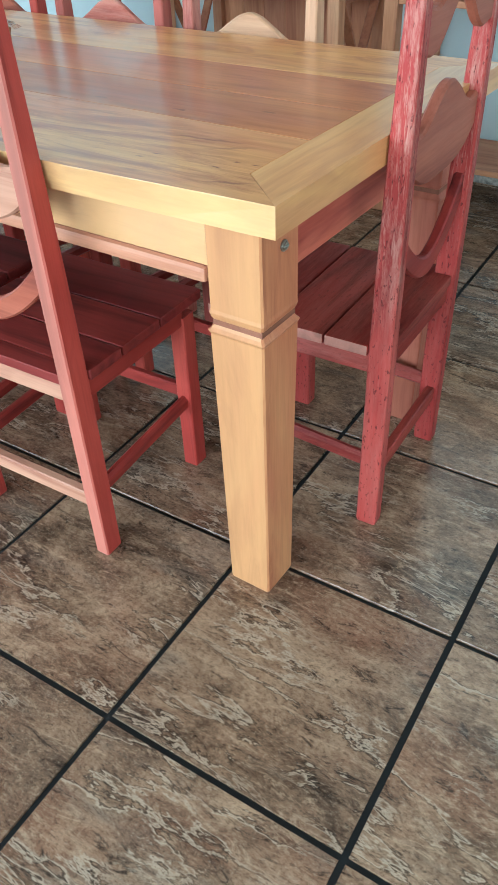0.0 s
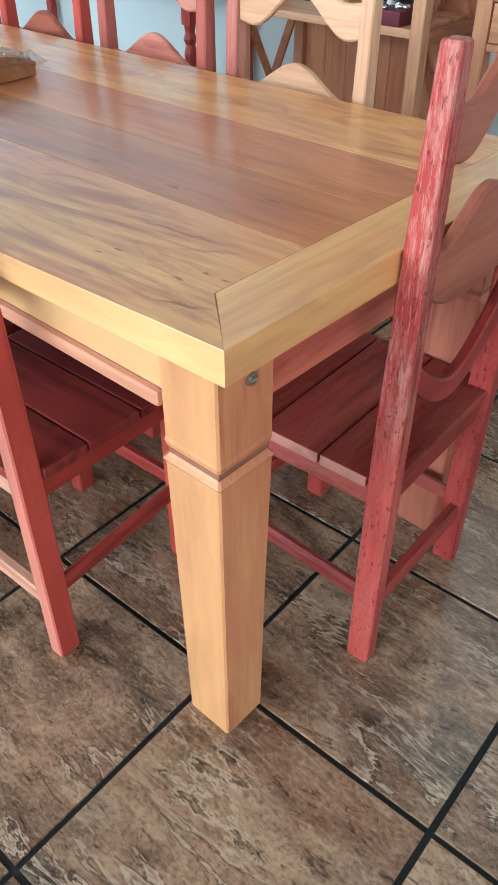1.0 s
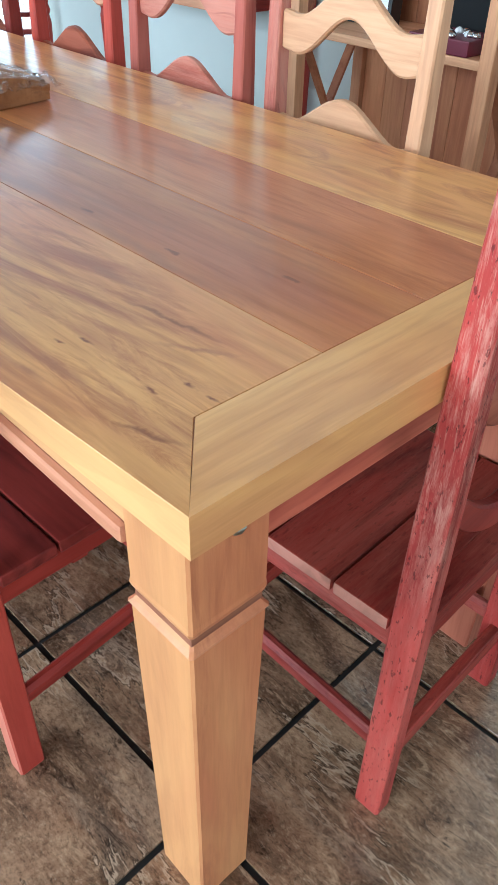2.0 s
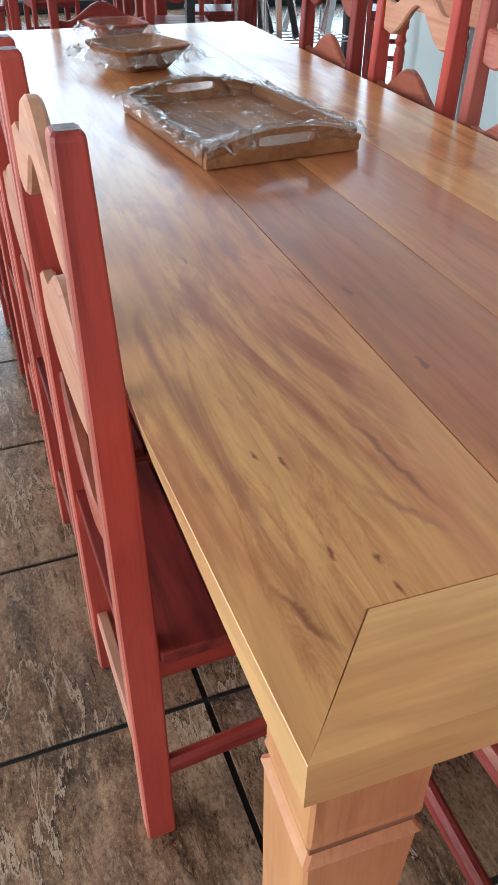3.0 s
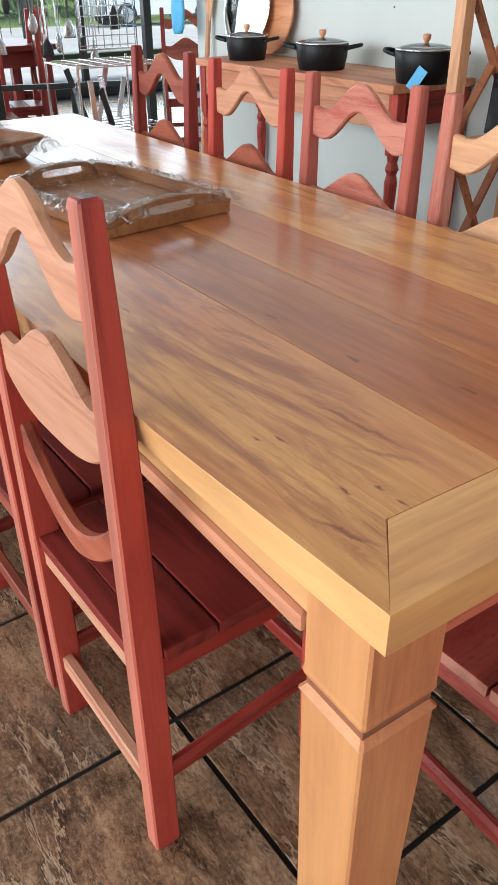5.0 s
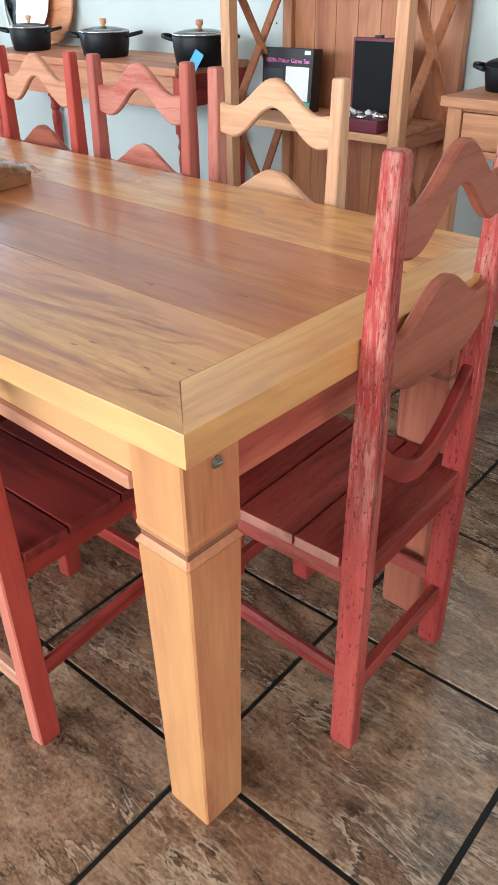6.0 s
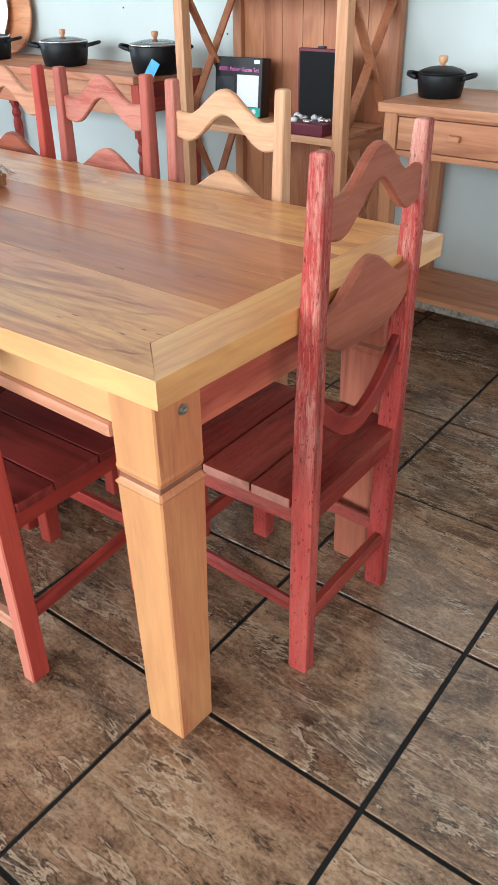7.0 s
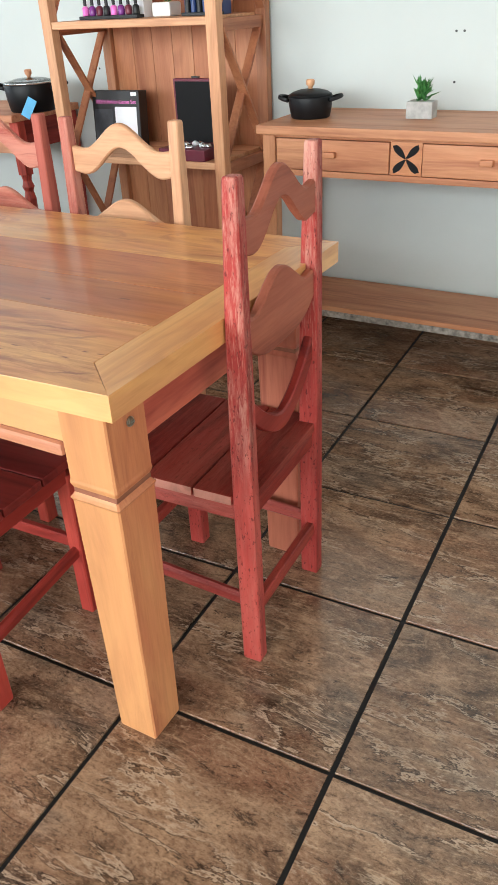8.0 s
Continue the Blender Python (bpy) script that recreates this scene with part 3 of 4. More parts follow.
def table_leg(x, y, sx, sy):
    """A leg with a notched ring at its shoulder; x, y its outer upper corner, sx, sy the way inwards."""
    rings = []
    for z, a, wx, wy in ((0.0, 0.008, 0.083, 0.080), (0.006, 0.006, 0.087, 0.084), (0.30, 0.003, 0.092, 0.090), (0.552, 0.0, 0.097, 0.099), (0.558, -0.003, 0.102, 0.104),
                         (0.563, 0.001, 0.094, 0.096), (0.572, 0.006, 0.084, 0.086), (0.581, 0.001, 0.094, 0.096), (0.588, -0.001, 0.097, 0.099), (0.594, 0.0, 0.094, 0.098), (TOP - 0.045, 0.0, 0.094, 0.098)):
        x0, x1, y0, y1, c = x + sx * a, x + sx * (a + wx), y + sy * a, y + sy * (a + wy), 0.003
        rings.append([(x0, y0 + sy * c, z), (x0, y1 - sy * c, z), (x0 + sx * c, y1, z), (x1 - sx * c, y1, z), (x1, y1 - sy * c, z), (x1, y0 + sy * c, z), (x1 - sx * c, y0, z), (x0 + sx * c, y0, z)])
    inner = sy < 0 and x > -1
    leg = part("leg", loft(rings), LEG_RED if inner else HONEY_Z, table, "reddish leg" if inner else "")
    xs, ys = sorted((x + sx * 0.0035, x + sx * 0.0915)), sorted((y + sy * 0.0035, y + sy * 0.0945))
    part("groove", block((xs[0], ys[0], 0.5665), (xs[1], ys[1], 0.5775), 0.001), GROOVE, leg, "brown groove round the leg")
    bolt = bmesh.new()
    bx, by, bz = x - sx * 0.0005, y + sy * 0.056, 0.692
    for r, d0, d1 in ((0.0088, 0.0, 0.002), (0.006, 0.002, 0.005)):
        rod((bx - sx * d0, by, bz), (bx - sx * d1, by, bz), r, 14, bolt)
    rod((bx - sx * 0.005, by - 0.0045, bz), (bx - sx * 0.0056, by + 0.0045, bz), 0.0012, 6, bolt)
    part("bolt", bolt, BRASS, leg, "dull metal bolt head")


for x, sx in ((-0.043, -1), (-LONG + 0.043, 1)):
    for y, sy in ((0.03, 1), (WIDE - 0.03, -1)):
        table_leg(x, y, sx, sy)


# ---- ladder-back chairs ----
def chair(label, m, post, crest, seat, rail, splat=None, low=None, rung=None, posts=None, width=0.352, group="chairs round the table", tall=1.015):
    """A ladder-back chair: back posts at y = 0, the seat towards +y, feet on z = 0."""
    c = thing("dining_chair", label, "chair", m, group)
    h, k = width / 2 - 0.016, tall / 1.015
    for i, s in enumerate((-1, 1)):
        x, pm = s * h, (posts[i] if posts else post)
        rings = []
        for z, wx, y0, y1 in ((0, 0.0145, -0.019, 0.021), (0.004, 0.0158, -0.0205, 0.0225), (0.42 * k, 0.0156, -0.0205, 0.023), (0.60 * k, 0.0152, -0.0205, 0.0205), (0.79 * k, 0.0147, -0.0205, 0.0155), (tall - 0.007, 0.0142, -0.0205, 0.0062), (tall - 0.003, 0.0136, -0.0199, 0.0056), (tall - 0.0008, 0.0122, -0.0185, 0.0042), (tall, 0.0102, -0.0165, 0.0022)):
            e = 0.0028
            rings.append([(x - wx + e, y0, z), (x + wx - e, y0, z), (x + wx, y0 + e, z), (x + wx, y1 - e, z), (x + wx - e, y1, z), (x - wx + e, y1, z), (x - wx, y1 - e, z), (x - wx, y0 + e, z)])
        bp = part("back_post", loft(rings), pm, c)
        if pm in (RED_Z, RED_LIT_BACK, RED_SHADED[2]) and m.translation.y < 0:
            part("end_grain", block((x - 0.0098, -0.016, tall - 0.001), (x + 0.0098, 0.0018, tall + 0.0006), 0), ENDGRAIN, bp, "dark end grain")
        part("front_leg", stick((x * 0.97, 0.320, 0), (x * 0.97, 0.320, 0.385), 0.036, 0.04, 0.003), rail[2], c)
        part("side_stretcher", stick((x, 0.015, 0.158), (x * 0.97, 0.303, 0.176), 0.021, 0.032, 0.007), rail[1], c)
        part("side_seat_rail", block((x - 0.010, 0.018, 0.367), (x + 0.010, 0.306, 0.405), 0.003), rail[1], c)
    w = h - 0.0155
    part("crest_rail", slat(w, lambda u: k * (0.886 + 0.062 * hump(u)), lambda u: k * (0.948 + 0.056 * hump(u)), -0.0085, 0.018), crest, c)
    part("splat", slat(w, lambda u: k * (0.719 - 0.040 * (1 - abs(u) ** 3.0)), lambda u: k * (0.776 + 0.050 * hump(u, 0.8)), -0.004, 0.019), splat or crest, c)
    part("lower_rail", slat(w, lambda u: k * (0.580 - 0.088 * (1 - abs(u) ** 1.7)), lambda u: k * (0.632 - 0.100 * (1 - abs(u) ** 1.7)), 0.0, 0.020), rung or low or splat or crest, c)
    part("back_seat_rail", block((-w, -0.010, 0.368), (w, 0.010, 0.407), 0.003), low or rail[0], c)
    part("front_seat_rail", block((-w, 0.312, 0.350), (w, 0.330, 0.402), 0.003), rail[0], c)
    part("back_stretcher", stick((-w, -0.002, 0.135), (w, -0.002, 0.135), 0.020, 0.034, 0.003, (0, 0, 1)), low or rail[0], c)
    part("front_stretcher", stick((-w, 0.316, 0.195), (w, 0.316, 0.195), 0.018, 0.03, 0.003), rail[0], c)
    o = width / 2 + 0.004
    for y0, y1, n in ((-0.012, 0.108, 1), (0.112, 0.222, 0), (0.226, 0.360, 0)):
        if n:
            bm = block((-h + 0.0155, -0.014, 0.406), (h - 0.0155, 0.024, 0.4268), 0.002)
            block((-o, 0.0235, 0.406), (o, y1, 0.427), 0.003, bm)
        else:
            bm = block((-o, y0, 0.406), (o, y1, 0.427), 0.003)
        part("seat_board", bm, seat, c)
    return c


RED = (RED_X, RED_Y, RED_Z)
chair("red-stained ladder-back chair with rosy unstained-wood slats", pose(-0.557, -0.0433, 0, 0, 0, 2.5), RED_LIT_BACK, ROSE_X, SEAT, RED, low=ROSE_X, rung=BROWN_X, width=0.36, tall=1.02)
chair("red-stained ladder-back chair with rosy splat and dark crest", pose(-0.968, -0.057, 0, 0, 0, 2), RED_LIT_BACK, BROWN_X, SEAT, RED, splat=ROSE_X, low=BROWN_X, width=0.37, tall=1.02)
chair("red-stained ladder-back chair with rosy splat and dark crest", pose(-1.438, -0.072, 0, 0, 0, 2), RED_LIT_BACK, BROWN_X, SEAT, RED_SHADED, splat=ROSE_X, low=BROWN_X, width=0.37, tall=1.02)
chair("red-stained ladder-back chair tucked under the table's far corner", pose(-1.97, -0.10, 0, 0, 0, 3), RED_SHADED[2], RED_SHADED[0], SEAT, RED_SHADED, tall=1.02)
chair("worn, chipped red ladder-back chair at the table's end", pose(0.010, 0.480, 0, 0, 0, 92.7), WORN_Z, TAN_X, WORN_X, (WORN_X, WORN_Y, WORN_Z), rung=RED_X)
chair("ladder-back chair with pale pine slats and one pine post", pose(-0.597, 0.832, 0, 0, 0, 180), RED_Z, PINE_X, SEAT, RED, posts=(PINE_Z, MARBLED_Z), width=0.362, tall=1.008)
chair("red ladder-back chair with marbled grain in its crest", pose(-1.015, 0.832, 0, 0, 0, 180), ROSY_Z, MARBLED_X, SEAT, RED, width=0.362, tall=1.013)
chair("red ladder-back chair with rosy slats", pose(-1.44, 0.836, 0, 0, 0, 180), RED_Z, ROSE_X, SEAT, RED, splat=BROWN_X, tall=1.013)
chair("dark red ladder-back chair beside a wire rack", pose(-1.9, 0.84, 0, 0, 0, 180), RED_SHADED[2], BROWN_X, SEAT, RED_SHADED, tall=1.018)
chair("dark red ladder-back chair pulled out at the table's far end", pose(-2.71, 0.369, 0, 0, 0, -90), RED_SHADED[2], RED_SHADED[0], SEAT, RED_SHADED)


# ---- consoles along the wall ----
def console(label, x0, x1, y0, mats, drawers, shelf, turned):
    across, upright, deep = mats
    c = thing("console_table", label, "console table")
    part("top", block((x0, y0, 0.822), (x1, NORTH - 0.004, 0.852), 0.004), across, c)
    f = y0 + 0.035
    part("back_apron", block((x0 + 0.06, NORTH - 0.05, 0.70), (x1 - 0.06, NORTH - 0.03, 0.822), 0.002), across, c)
    for x in (x0 + 0.032, x1 - 0.032):
        part("side_apron", block((x - 0.010, f + 0.04, 0.70), (x + 0.010, NORTH - 0.05, 0.8218), 0.002), deep, c)
        for y in (f + 0.022, NORTH - 0.04):
            if turned:
                bm = block((x - 0.024, y - 0.022, 0.60), (x + 0.024, y + 0.022, 0.8215), 0.003)
                lathe([(0.021, 0), (0.024, 0.02), (0.018, 0.10), (0.022, 0.40), (0.026, 0.50), (0.019, 0.53), (0.027, 0.55), (0.019, 0.575), (0.024, 0.601)], 16, (x, y, 0), bm)
            else:
                bm = block((x - 0.024, y - 0.022, 0), (x + 0.024, y + 0.022, 0.8215), 0.003)
            part("leg", bm, upright, c)
    if drawers:
        mid = (x0 + x1) / 2
        part("apron_rail", block((x0 + 0.057, f + 0.004, 0.683), (x1 - 0.057, f + 0.026, 0.703), 0.002), across, c)
        part("apron_rail", block((x0 + 0.057, f + 0.004, 0.809), (x1 - 0.057, f + 0.026, 0.8218), 0.002), across, c)
        # fretted middle panel: four black petals on its face stand in for shaded cut-outs
        part("fret_backing", block((mid - 0.05, f + 0.020, 0.704), (mid + 0.05, f + 0.024, 0.808), 0), INK, c)
        n = 9
        petals = []
        for q in range(4):
            a = math.pi / 4 + q * math.pi / 2
            d, e = Vector((math.cos(a), math.sin(a))), Vector((-math.sin(a), math.cos(a)))
            pts = [d * (0.001 + 0.060 * t) + e * s * (0.0024 + 0.0085 * math.sin(math.pi * min(1, t ** 1.25 * 0.93))) for s, ts in ((1, [i / n for i in range(n + 1)]), (-1, [i / n for i in range(n - 1, 0, -1)])) for t in ts]
            petals.append(pts)
        part("fret_panel", block((mid - 0.054, f + 0.010, 0.704), (mid + 0.054, f + 0.019, 0.808), 0.001), across, c)
        for pts in petals:
            bm = bmesh.new()
            loft([[(mid + p.x, f + yy, 0.756 + p.y) for p in pts] for yy in (0.0070, 0.0102)], bm)
            part("fret_opening", bm, VELVET, c, "dark petal standing in for a shaded cut-out")
        for a, b in ((x0 + 0.060, mid - 0.057), (mid + 0.057, x1 - 0.060)):
            d = part("drawer", block((a, f + 0.004, 0.7055), (b, f + 0.022, 0.806), 0.003), across, c)
            part("drawer_knob", block(((a + b) / 2 - 0.021, f - 0.018, 0.750), ((a + b) / 2 + 0.021, f + 0.0035, 0.769), 0.004), across, d)
    else:
        part("front_apron", block((x0 + 0.057, f + 0.004, 0.69), (x1 - 0.057, f + 0.026, 0.8218), 0.003), across, c)
    if shelf:
        part("shelf", block((x0 + 0.01, y0 + 0.115, 0.163), (x1 - 0.01, NORTH - 0.016, 0.182), 0.003), across, c)
        part("shelf_edge", block((x0 + 0.012, y0 + 0.118, 0.136), (x1 - 0.012, y0 + 0.142, 0.1625), 0.004), WANE, c, "grey rough-sawn edge under the shelf")
    return c


console("cedar console table with two drawers and a fretted panel", -0.745, 0.325, 1.775, (CEDAR_X, CEDAR_Z, CEDAR_Y), True, True, False)
console("reddish wooden console table carrying black pots", -3.37, -1.93, 1.80, (APRON, RED_Z, RED_Y), False, False, True)

# ---- the tall open shelf unit ----
hutch = thing("shelf_unit", "tall open cedar shelf unit with crossed sides and boarded back", "shelf unit")
HX0, HX1, HY0, HY1, HTOP = -1.705, -0.912, 1.83, 2.222, 1.98
for x in (HX0, HX1 - 0.045):
    for y, d in ((HY0, 0.045), (HY1 - 0.04, 0.038)):
        part("post", block((x, y, 0), (x + 0.045, y + d, HTOP), 0.003), PINE_Z if y == HY0 else CEDAR_Z, hutch)
    xc = x + 0.0225
    for z0, z1 in ((0.13, 0.668), (0.70, 1.150), (1.20, 1.66)):
        for k, (a, b) in enumerate(((z0, z1), (z1, z0))):
            part("cross_bar", stick((xc - 0.006 + 0.012 * k, HY0 + 0.044, a), (xc - 0.006 + 0.012 * k, HY1 - 0.042, b), 0.0115, 0.036, 0.002, (1, 0, 0)), CEDAR_Y, hutch)
    for z in (0.655, 1.137, 1.65):
        part("side_rail", block((xc - 0.012, HY0 + 0.0455, z), (xc + 0.012, HY1 - 0.0405, z + 0.04), 0.002), CEDAR_Y, hutch)
for z in (0.10, 0.682, 1.164, 1.66, 1.955):
    part("shelf", block((HX0 + 0.046, HY0 + 0.004, z - 0.004), (HX1 - 0.046, HY1 - 0.022, z + 0.022), 0.003), PINE_X, hutch)
n, bw = 7, (HX1 - HX0 - 0.094) / 7
for i in range(n):
    a = HX0 + 0.047 + i * bw
    part("back_board", block((a + 0.0008, HY1 - 0.0205, 0.08), (a + bw - 0.0008, HY1 - 0.004, HTOP - 0.01), 0.003), BOARD_Z, hutch)


# ---- pots, plants and boxes ----
def pot(label, x, y, z, r, high, glass, tag=False, turn=0, reach=0.056):
    p = thing("cooking_pot", label, "cooking pot", pose(x, y, z, 0, 0, turn), "black pots on the consoles")
    part("body", lathe([(r * 0.84, 0), (r * 0.88, 0.004), (r * 0.955, high * 0.5), (r, high - 0.003), (r * 0.985, high), (r * 0.95, high - 0.002), (r * 0.9, high * 0.4), (r * 0.8, 0.01)], 36), BLACK, p, smooth=True)
    for s in (-1, 1):
        pts = [(s * r * 0.96, -0.036, high * 0.84), (s * (r + reach * 0.42), -0.034, high * 0.90), (s * (r + reach * 0.85), -0.022, high * 0.95), (s * (r + reach), 0, high * 0.97), (s * (r + reach * 0.85), 0.022, high * 0.95), (s * (r + reach * 0.42), 0.034, high * 0.90), (s * r * 0.96, 0.036, high * 0.84)]
        rings = [[Vector(q) + Vector((0.007 * math.cos(k) * s, 0, 0.0075 * math.sin(k))) for k in (i * math.pi / 4 for i in range(8))] for q in pts]
        part("handle", loft(rings), BLACK, p, smooth=True)
    dome = [(r * 0.97, high), (r * 0.96, high + 0.005), (r * 0.8, high + 0.012), (r * 0.5, high + 0.019), (r * 0.2, high + 0.022)]
    lid = part("lid", lathe(dome, 36), LID if glass else BLACK, p, "glass lid" if glass else "black iron lid", smooth=True)
    if glass:
        part("lid_rim", lathe([(r * 0.975, high), (r * 1.0, high + 0.001), (r * 1.0, high + 0.006), (r * 0.955, high + 0.0075), (r * 0.95, high + 0.003)], 36), STEEL, lid, "steel rim", smooth=True)
    top = high + 0.021
    part("lid_knob", lathe([(0.007, top), (0.009, top + 0.008), (0.0145, top + 0.014), (0.0155, top + 0.026), (0.013, top + 0.031), (0.004, top + 0.032)], 20), PINE_Z, lid, "pale wooden knob", smooth=True)
    if tag:
        part("price_tag", stick((0.052, -r * 0.93 - 0.004, high * 0.52), (0.01, -r * 0.99 - 0.006, -0.012), 0.04, 0.0016, 0.0005, (0, 1, 0.1)), BLUE, p, "blue card tag")
    return p


pot("black iron pot with lid and wooden knob on a cedar console", -0.632, 1.985, 0.852, 0.080, 0.072, False, turn=14, reach=0.032)
pot("black pot with steel-rimmed glass lid and blue tag", -1.945, 1.96, 0.852, 0.112, 0.108, True, True, turn=18)
pot("wide black pot with glass lid and wooden knob", -2.555, 1.965, 0.852, 0.112, 0.098, True, turn=40)
pot("black pot with glass lid beside a steel tray", -3.13, 1.965, 0.852, 0.100, 0.098, True, turn=38)

tray = thing("round_steel_tray", "round polished steel tray leaning on the wall", "tray", pose(-3.41, 2.165, 0.853 + 0.205, 80, 0, 0))
part("dish", lathe([(0.02, 0.006), (0.16, 0.006), (0.195, 0.016), (0.203, 0.018), (0.204, 0.014), (0.19, 0.008), (0.16, 0.0), (0.02, 0.0)], 48), MIRROR, tray, smooth=True)
cut = thing("round_chopping_board", "round pale wooden chopping board leaning on the wall", "chopping board", pose(-3.27, 2.200, 0.853 + 0.205, 86, 0, 0))
part("disc", lathe([(0.196, 0.0), (0.203, 0.004), (0.203, 0.013), (0.196, 0.017)], 48), CEDAR_X, cut)


def leafy(name, label, x, y, z, planter, leaf_count, reach, high, seed):
    rng = random.Random(seed)
    p = thing(name, label, "potted plant", pose(x, y, z))
    part("planter", planter, CONCRETE if name == "succulent_plant" else CERAMIC, p)
    bm = bmesh.new()
    for _ in range(leaf_count):
        a, tilt, l = rng.uniform(0, 6.283), rng.uniform(0.15, 1.25), reach * rng.uniform(0.6, 1.1)
        d = Vector((math.cos(a) * math.sin(tilt), math.sin(a) * math.sin(tilt), math.cos(tilt)))
        side = d.cross(Vector((0, 0, 1))).normalized() * (reach * 0.13)
        root = Vector((rng.uniform(-1, 1) * 0.014, rng.uniform(-1, 1) * 0.012, high + rng.uniform(0, 1) * reach * 0.9))
        up = side.cross(d).normalized() * reach * 0.05
        q = [root, root + d * l * 0.45 + side, root + d * l, root + d * l * 0.45 - side, root + d * l * 0.45 + up, root + d * l * 0.45 - up]
        v = [bm.verts.new(c) for c in q]
        for f in ((0, 1, 4), (1, 2, 4), (2, 3, 4), (3, 0, 4), (1, 0, 5), (2, 1, 5), (3, 2, 5), (0, 3, 5)):
            bm.faces.new([v[i] for i in f])
    part("leaves", bm, LEAF, p)
    return p


leafy("succulent_plant", "small green succulent in a square concrete pot", -0.235, 2.03, 0.852, block((-0.046, -0.03, 0), (0.046, 0.03, 0.055), 0.004), 90, 0.05, 0.05, 4)
leafy("shelf_plant", "small leafy plant in a white pot on a shelf", -1.265, 2.05, 1.186, block((-0.042, -0.04, 0), (0.042, 0.04, 0.048), 0.008), 60, 0.05, 0.045, 5)

# black game box standing on the shelf
box = thing("game_box", "black boxed poker game set with pink title", "game box", pose(-1.562, 2.03, 0.7045, -5, 0, 5) @ Matrix.Scale(0.9, 4))
part("carton", block((-0.128, 0, 0), (0.128, 0.07, 0.245), 0.002), INK, box)


def lettering(text, size, m, mat, parent, name="title"):
    c = bpy.data.curves.new(name, "FONT")
    c.body, c.size, c.align_x, c.align_y, c.extrude = text, size, "CENTER", "CENTER", 0.0004
    o = new(name, c)
    dg = bpy.context.evaluated_depsgraph_get()
    me = bpy.data.meshes.new_from_object(o.evaluated_get(dg))
    bpy.data.objects.remove(o)
    me.transform(m)
    me.materials.append(mat)
    ob = new(name, me)
    ob.parent = parent
    return ob


lettering("100Pc Poker Game Set", 0.024, pose(0.0, -0.0012, 0.196, 90), PINK, box)
part("white_panel", block((-0.005, -0.0016, 0.045), (0.112, -0.0004, 0.175), 0), WHITE, box, "pale blank panel")
part("green_panel", block((0.02, -0.0014, 0.006), (0.124, -0.0003, 0.042), 0), GREEN, box, "green printed corner")
part("round_emblem", rod((0.09, -0.0012, 0.025), (0.09, -0.0022, 0.025), 0.012, 16), WHITE, box)
part("price_label", block((0.085, -0.0014, 0.222), (0.115, -0.0003, 0.237), 0), WHITE, box, "small white price label")
part("dark_panel", block((-0.12, -0.0014, 0.02), (-0.02, -0.0003, 0.165), 0), plain("charcoal_print", (0.03, 0.033, 0.04), 0.5, vary=0.5), box)

case = thing("open_case", "open maroon case with black lid lining and silver contents", "case", pose(-1.108, 1.965, 0.7045, 0, 0, 0))
part("tray", block((-0.105, -0.13, 0), (0.105, 0.02, 0.042), 0.004), MAROON, case)
lid = part("case_lid", block((-0.115, 0.022, 0.03), (0.085, 0.046, 0.272), 0.004), MAROON, case)
part("lid_lining", block((-0.104, 0.018, 0.044), (0.074, 0.0215, 0.262), 0.001), VELVET, lid, "black lining")
part("clasp", block((-0.03, 0.024, 0.2725), (0.0, 0.040, 0.28), 0.002), IRON, lid)
rng = random.Random(3)
for k in range(14):
    cx, cy = -0.085 + 0.17 * rng.random(), -0.115 + 0.11 * rng.random()
    part("silver_piece", lathe([(0.012, 0), (0.014, 0.003), (0.011, 0.011), (0.004, 0.016)], 12, (cx, cy, 0.042)), STEEL if k % 3 else WHITE, case, smooth=True)

# nail varnish display and bottles on the upper shelf
disp = thing("varnish_display", "white and pink display box of small varnish bottles", "display box", pose(-1.475, 2.0, 1.1865))
part("carton", block((-0.14, 0.0, 0), (0.14, 0.06, 0.15), 0.002), WHITE, disp)
part("base_tray", block((-0.14, -0.05, 0), (0.14, -0.001, 0.012), 0.002), INK, disp)
for k in range(8):
    x = -0.122 + k * 0.035
    bot = part("bottle", lathe([(0.012, 0.0125), (0.013, 0.016), (0.013, 0.04), (0.006, 0.046)], 14, (x, -0.026, 0)), (PINK, PURPLE, MAROON, INK)[k % 4], disp, smooth=True)
    part("cap", lathe([(0.0065, 0.0465), (0.0065, 0.078), (0.005, 0.08)], 12, (x, -0.026, 0)), INK, bot)
    part("printed_stripe", block((x - 0.014, -0.0014, 0.085), (x + 0.014, -0.0003, 0.135), 0), (PINK, INK, PURPLE)[k % 3], disp)
crate = thing("bottle_box", "dark box of small black bottles on the shelf", "bottle box", pose(-1.06, 2.0, 1.1865))
part("carton", block((-0.09, 0, 0), (0.075, 0.06, 0.16), 0.002), NAVY, crate)
part("tray", block((-0.07, -0.056, 0), (0.08, -0.001, 0.01), 0.002), INK, crate)
for k in range(6):
    part("bottle", lathe([(0.0105, 0.0105), (0.0105, 0.06), (0.005, 0.07), (0.005, 0.095)], 12, (-0.056 + 0.025 * k, -0.028, 0)), (INK, NAVY)[k % 2], crate)

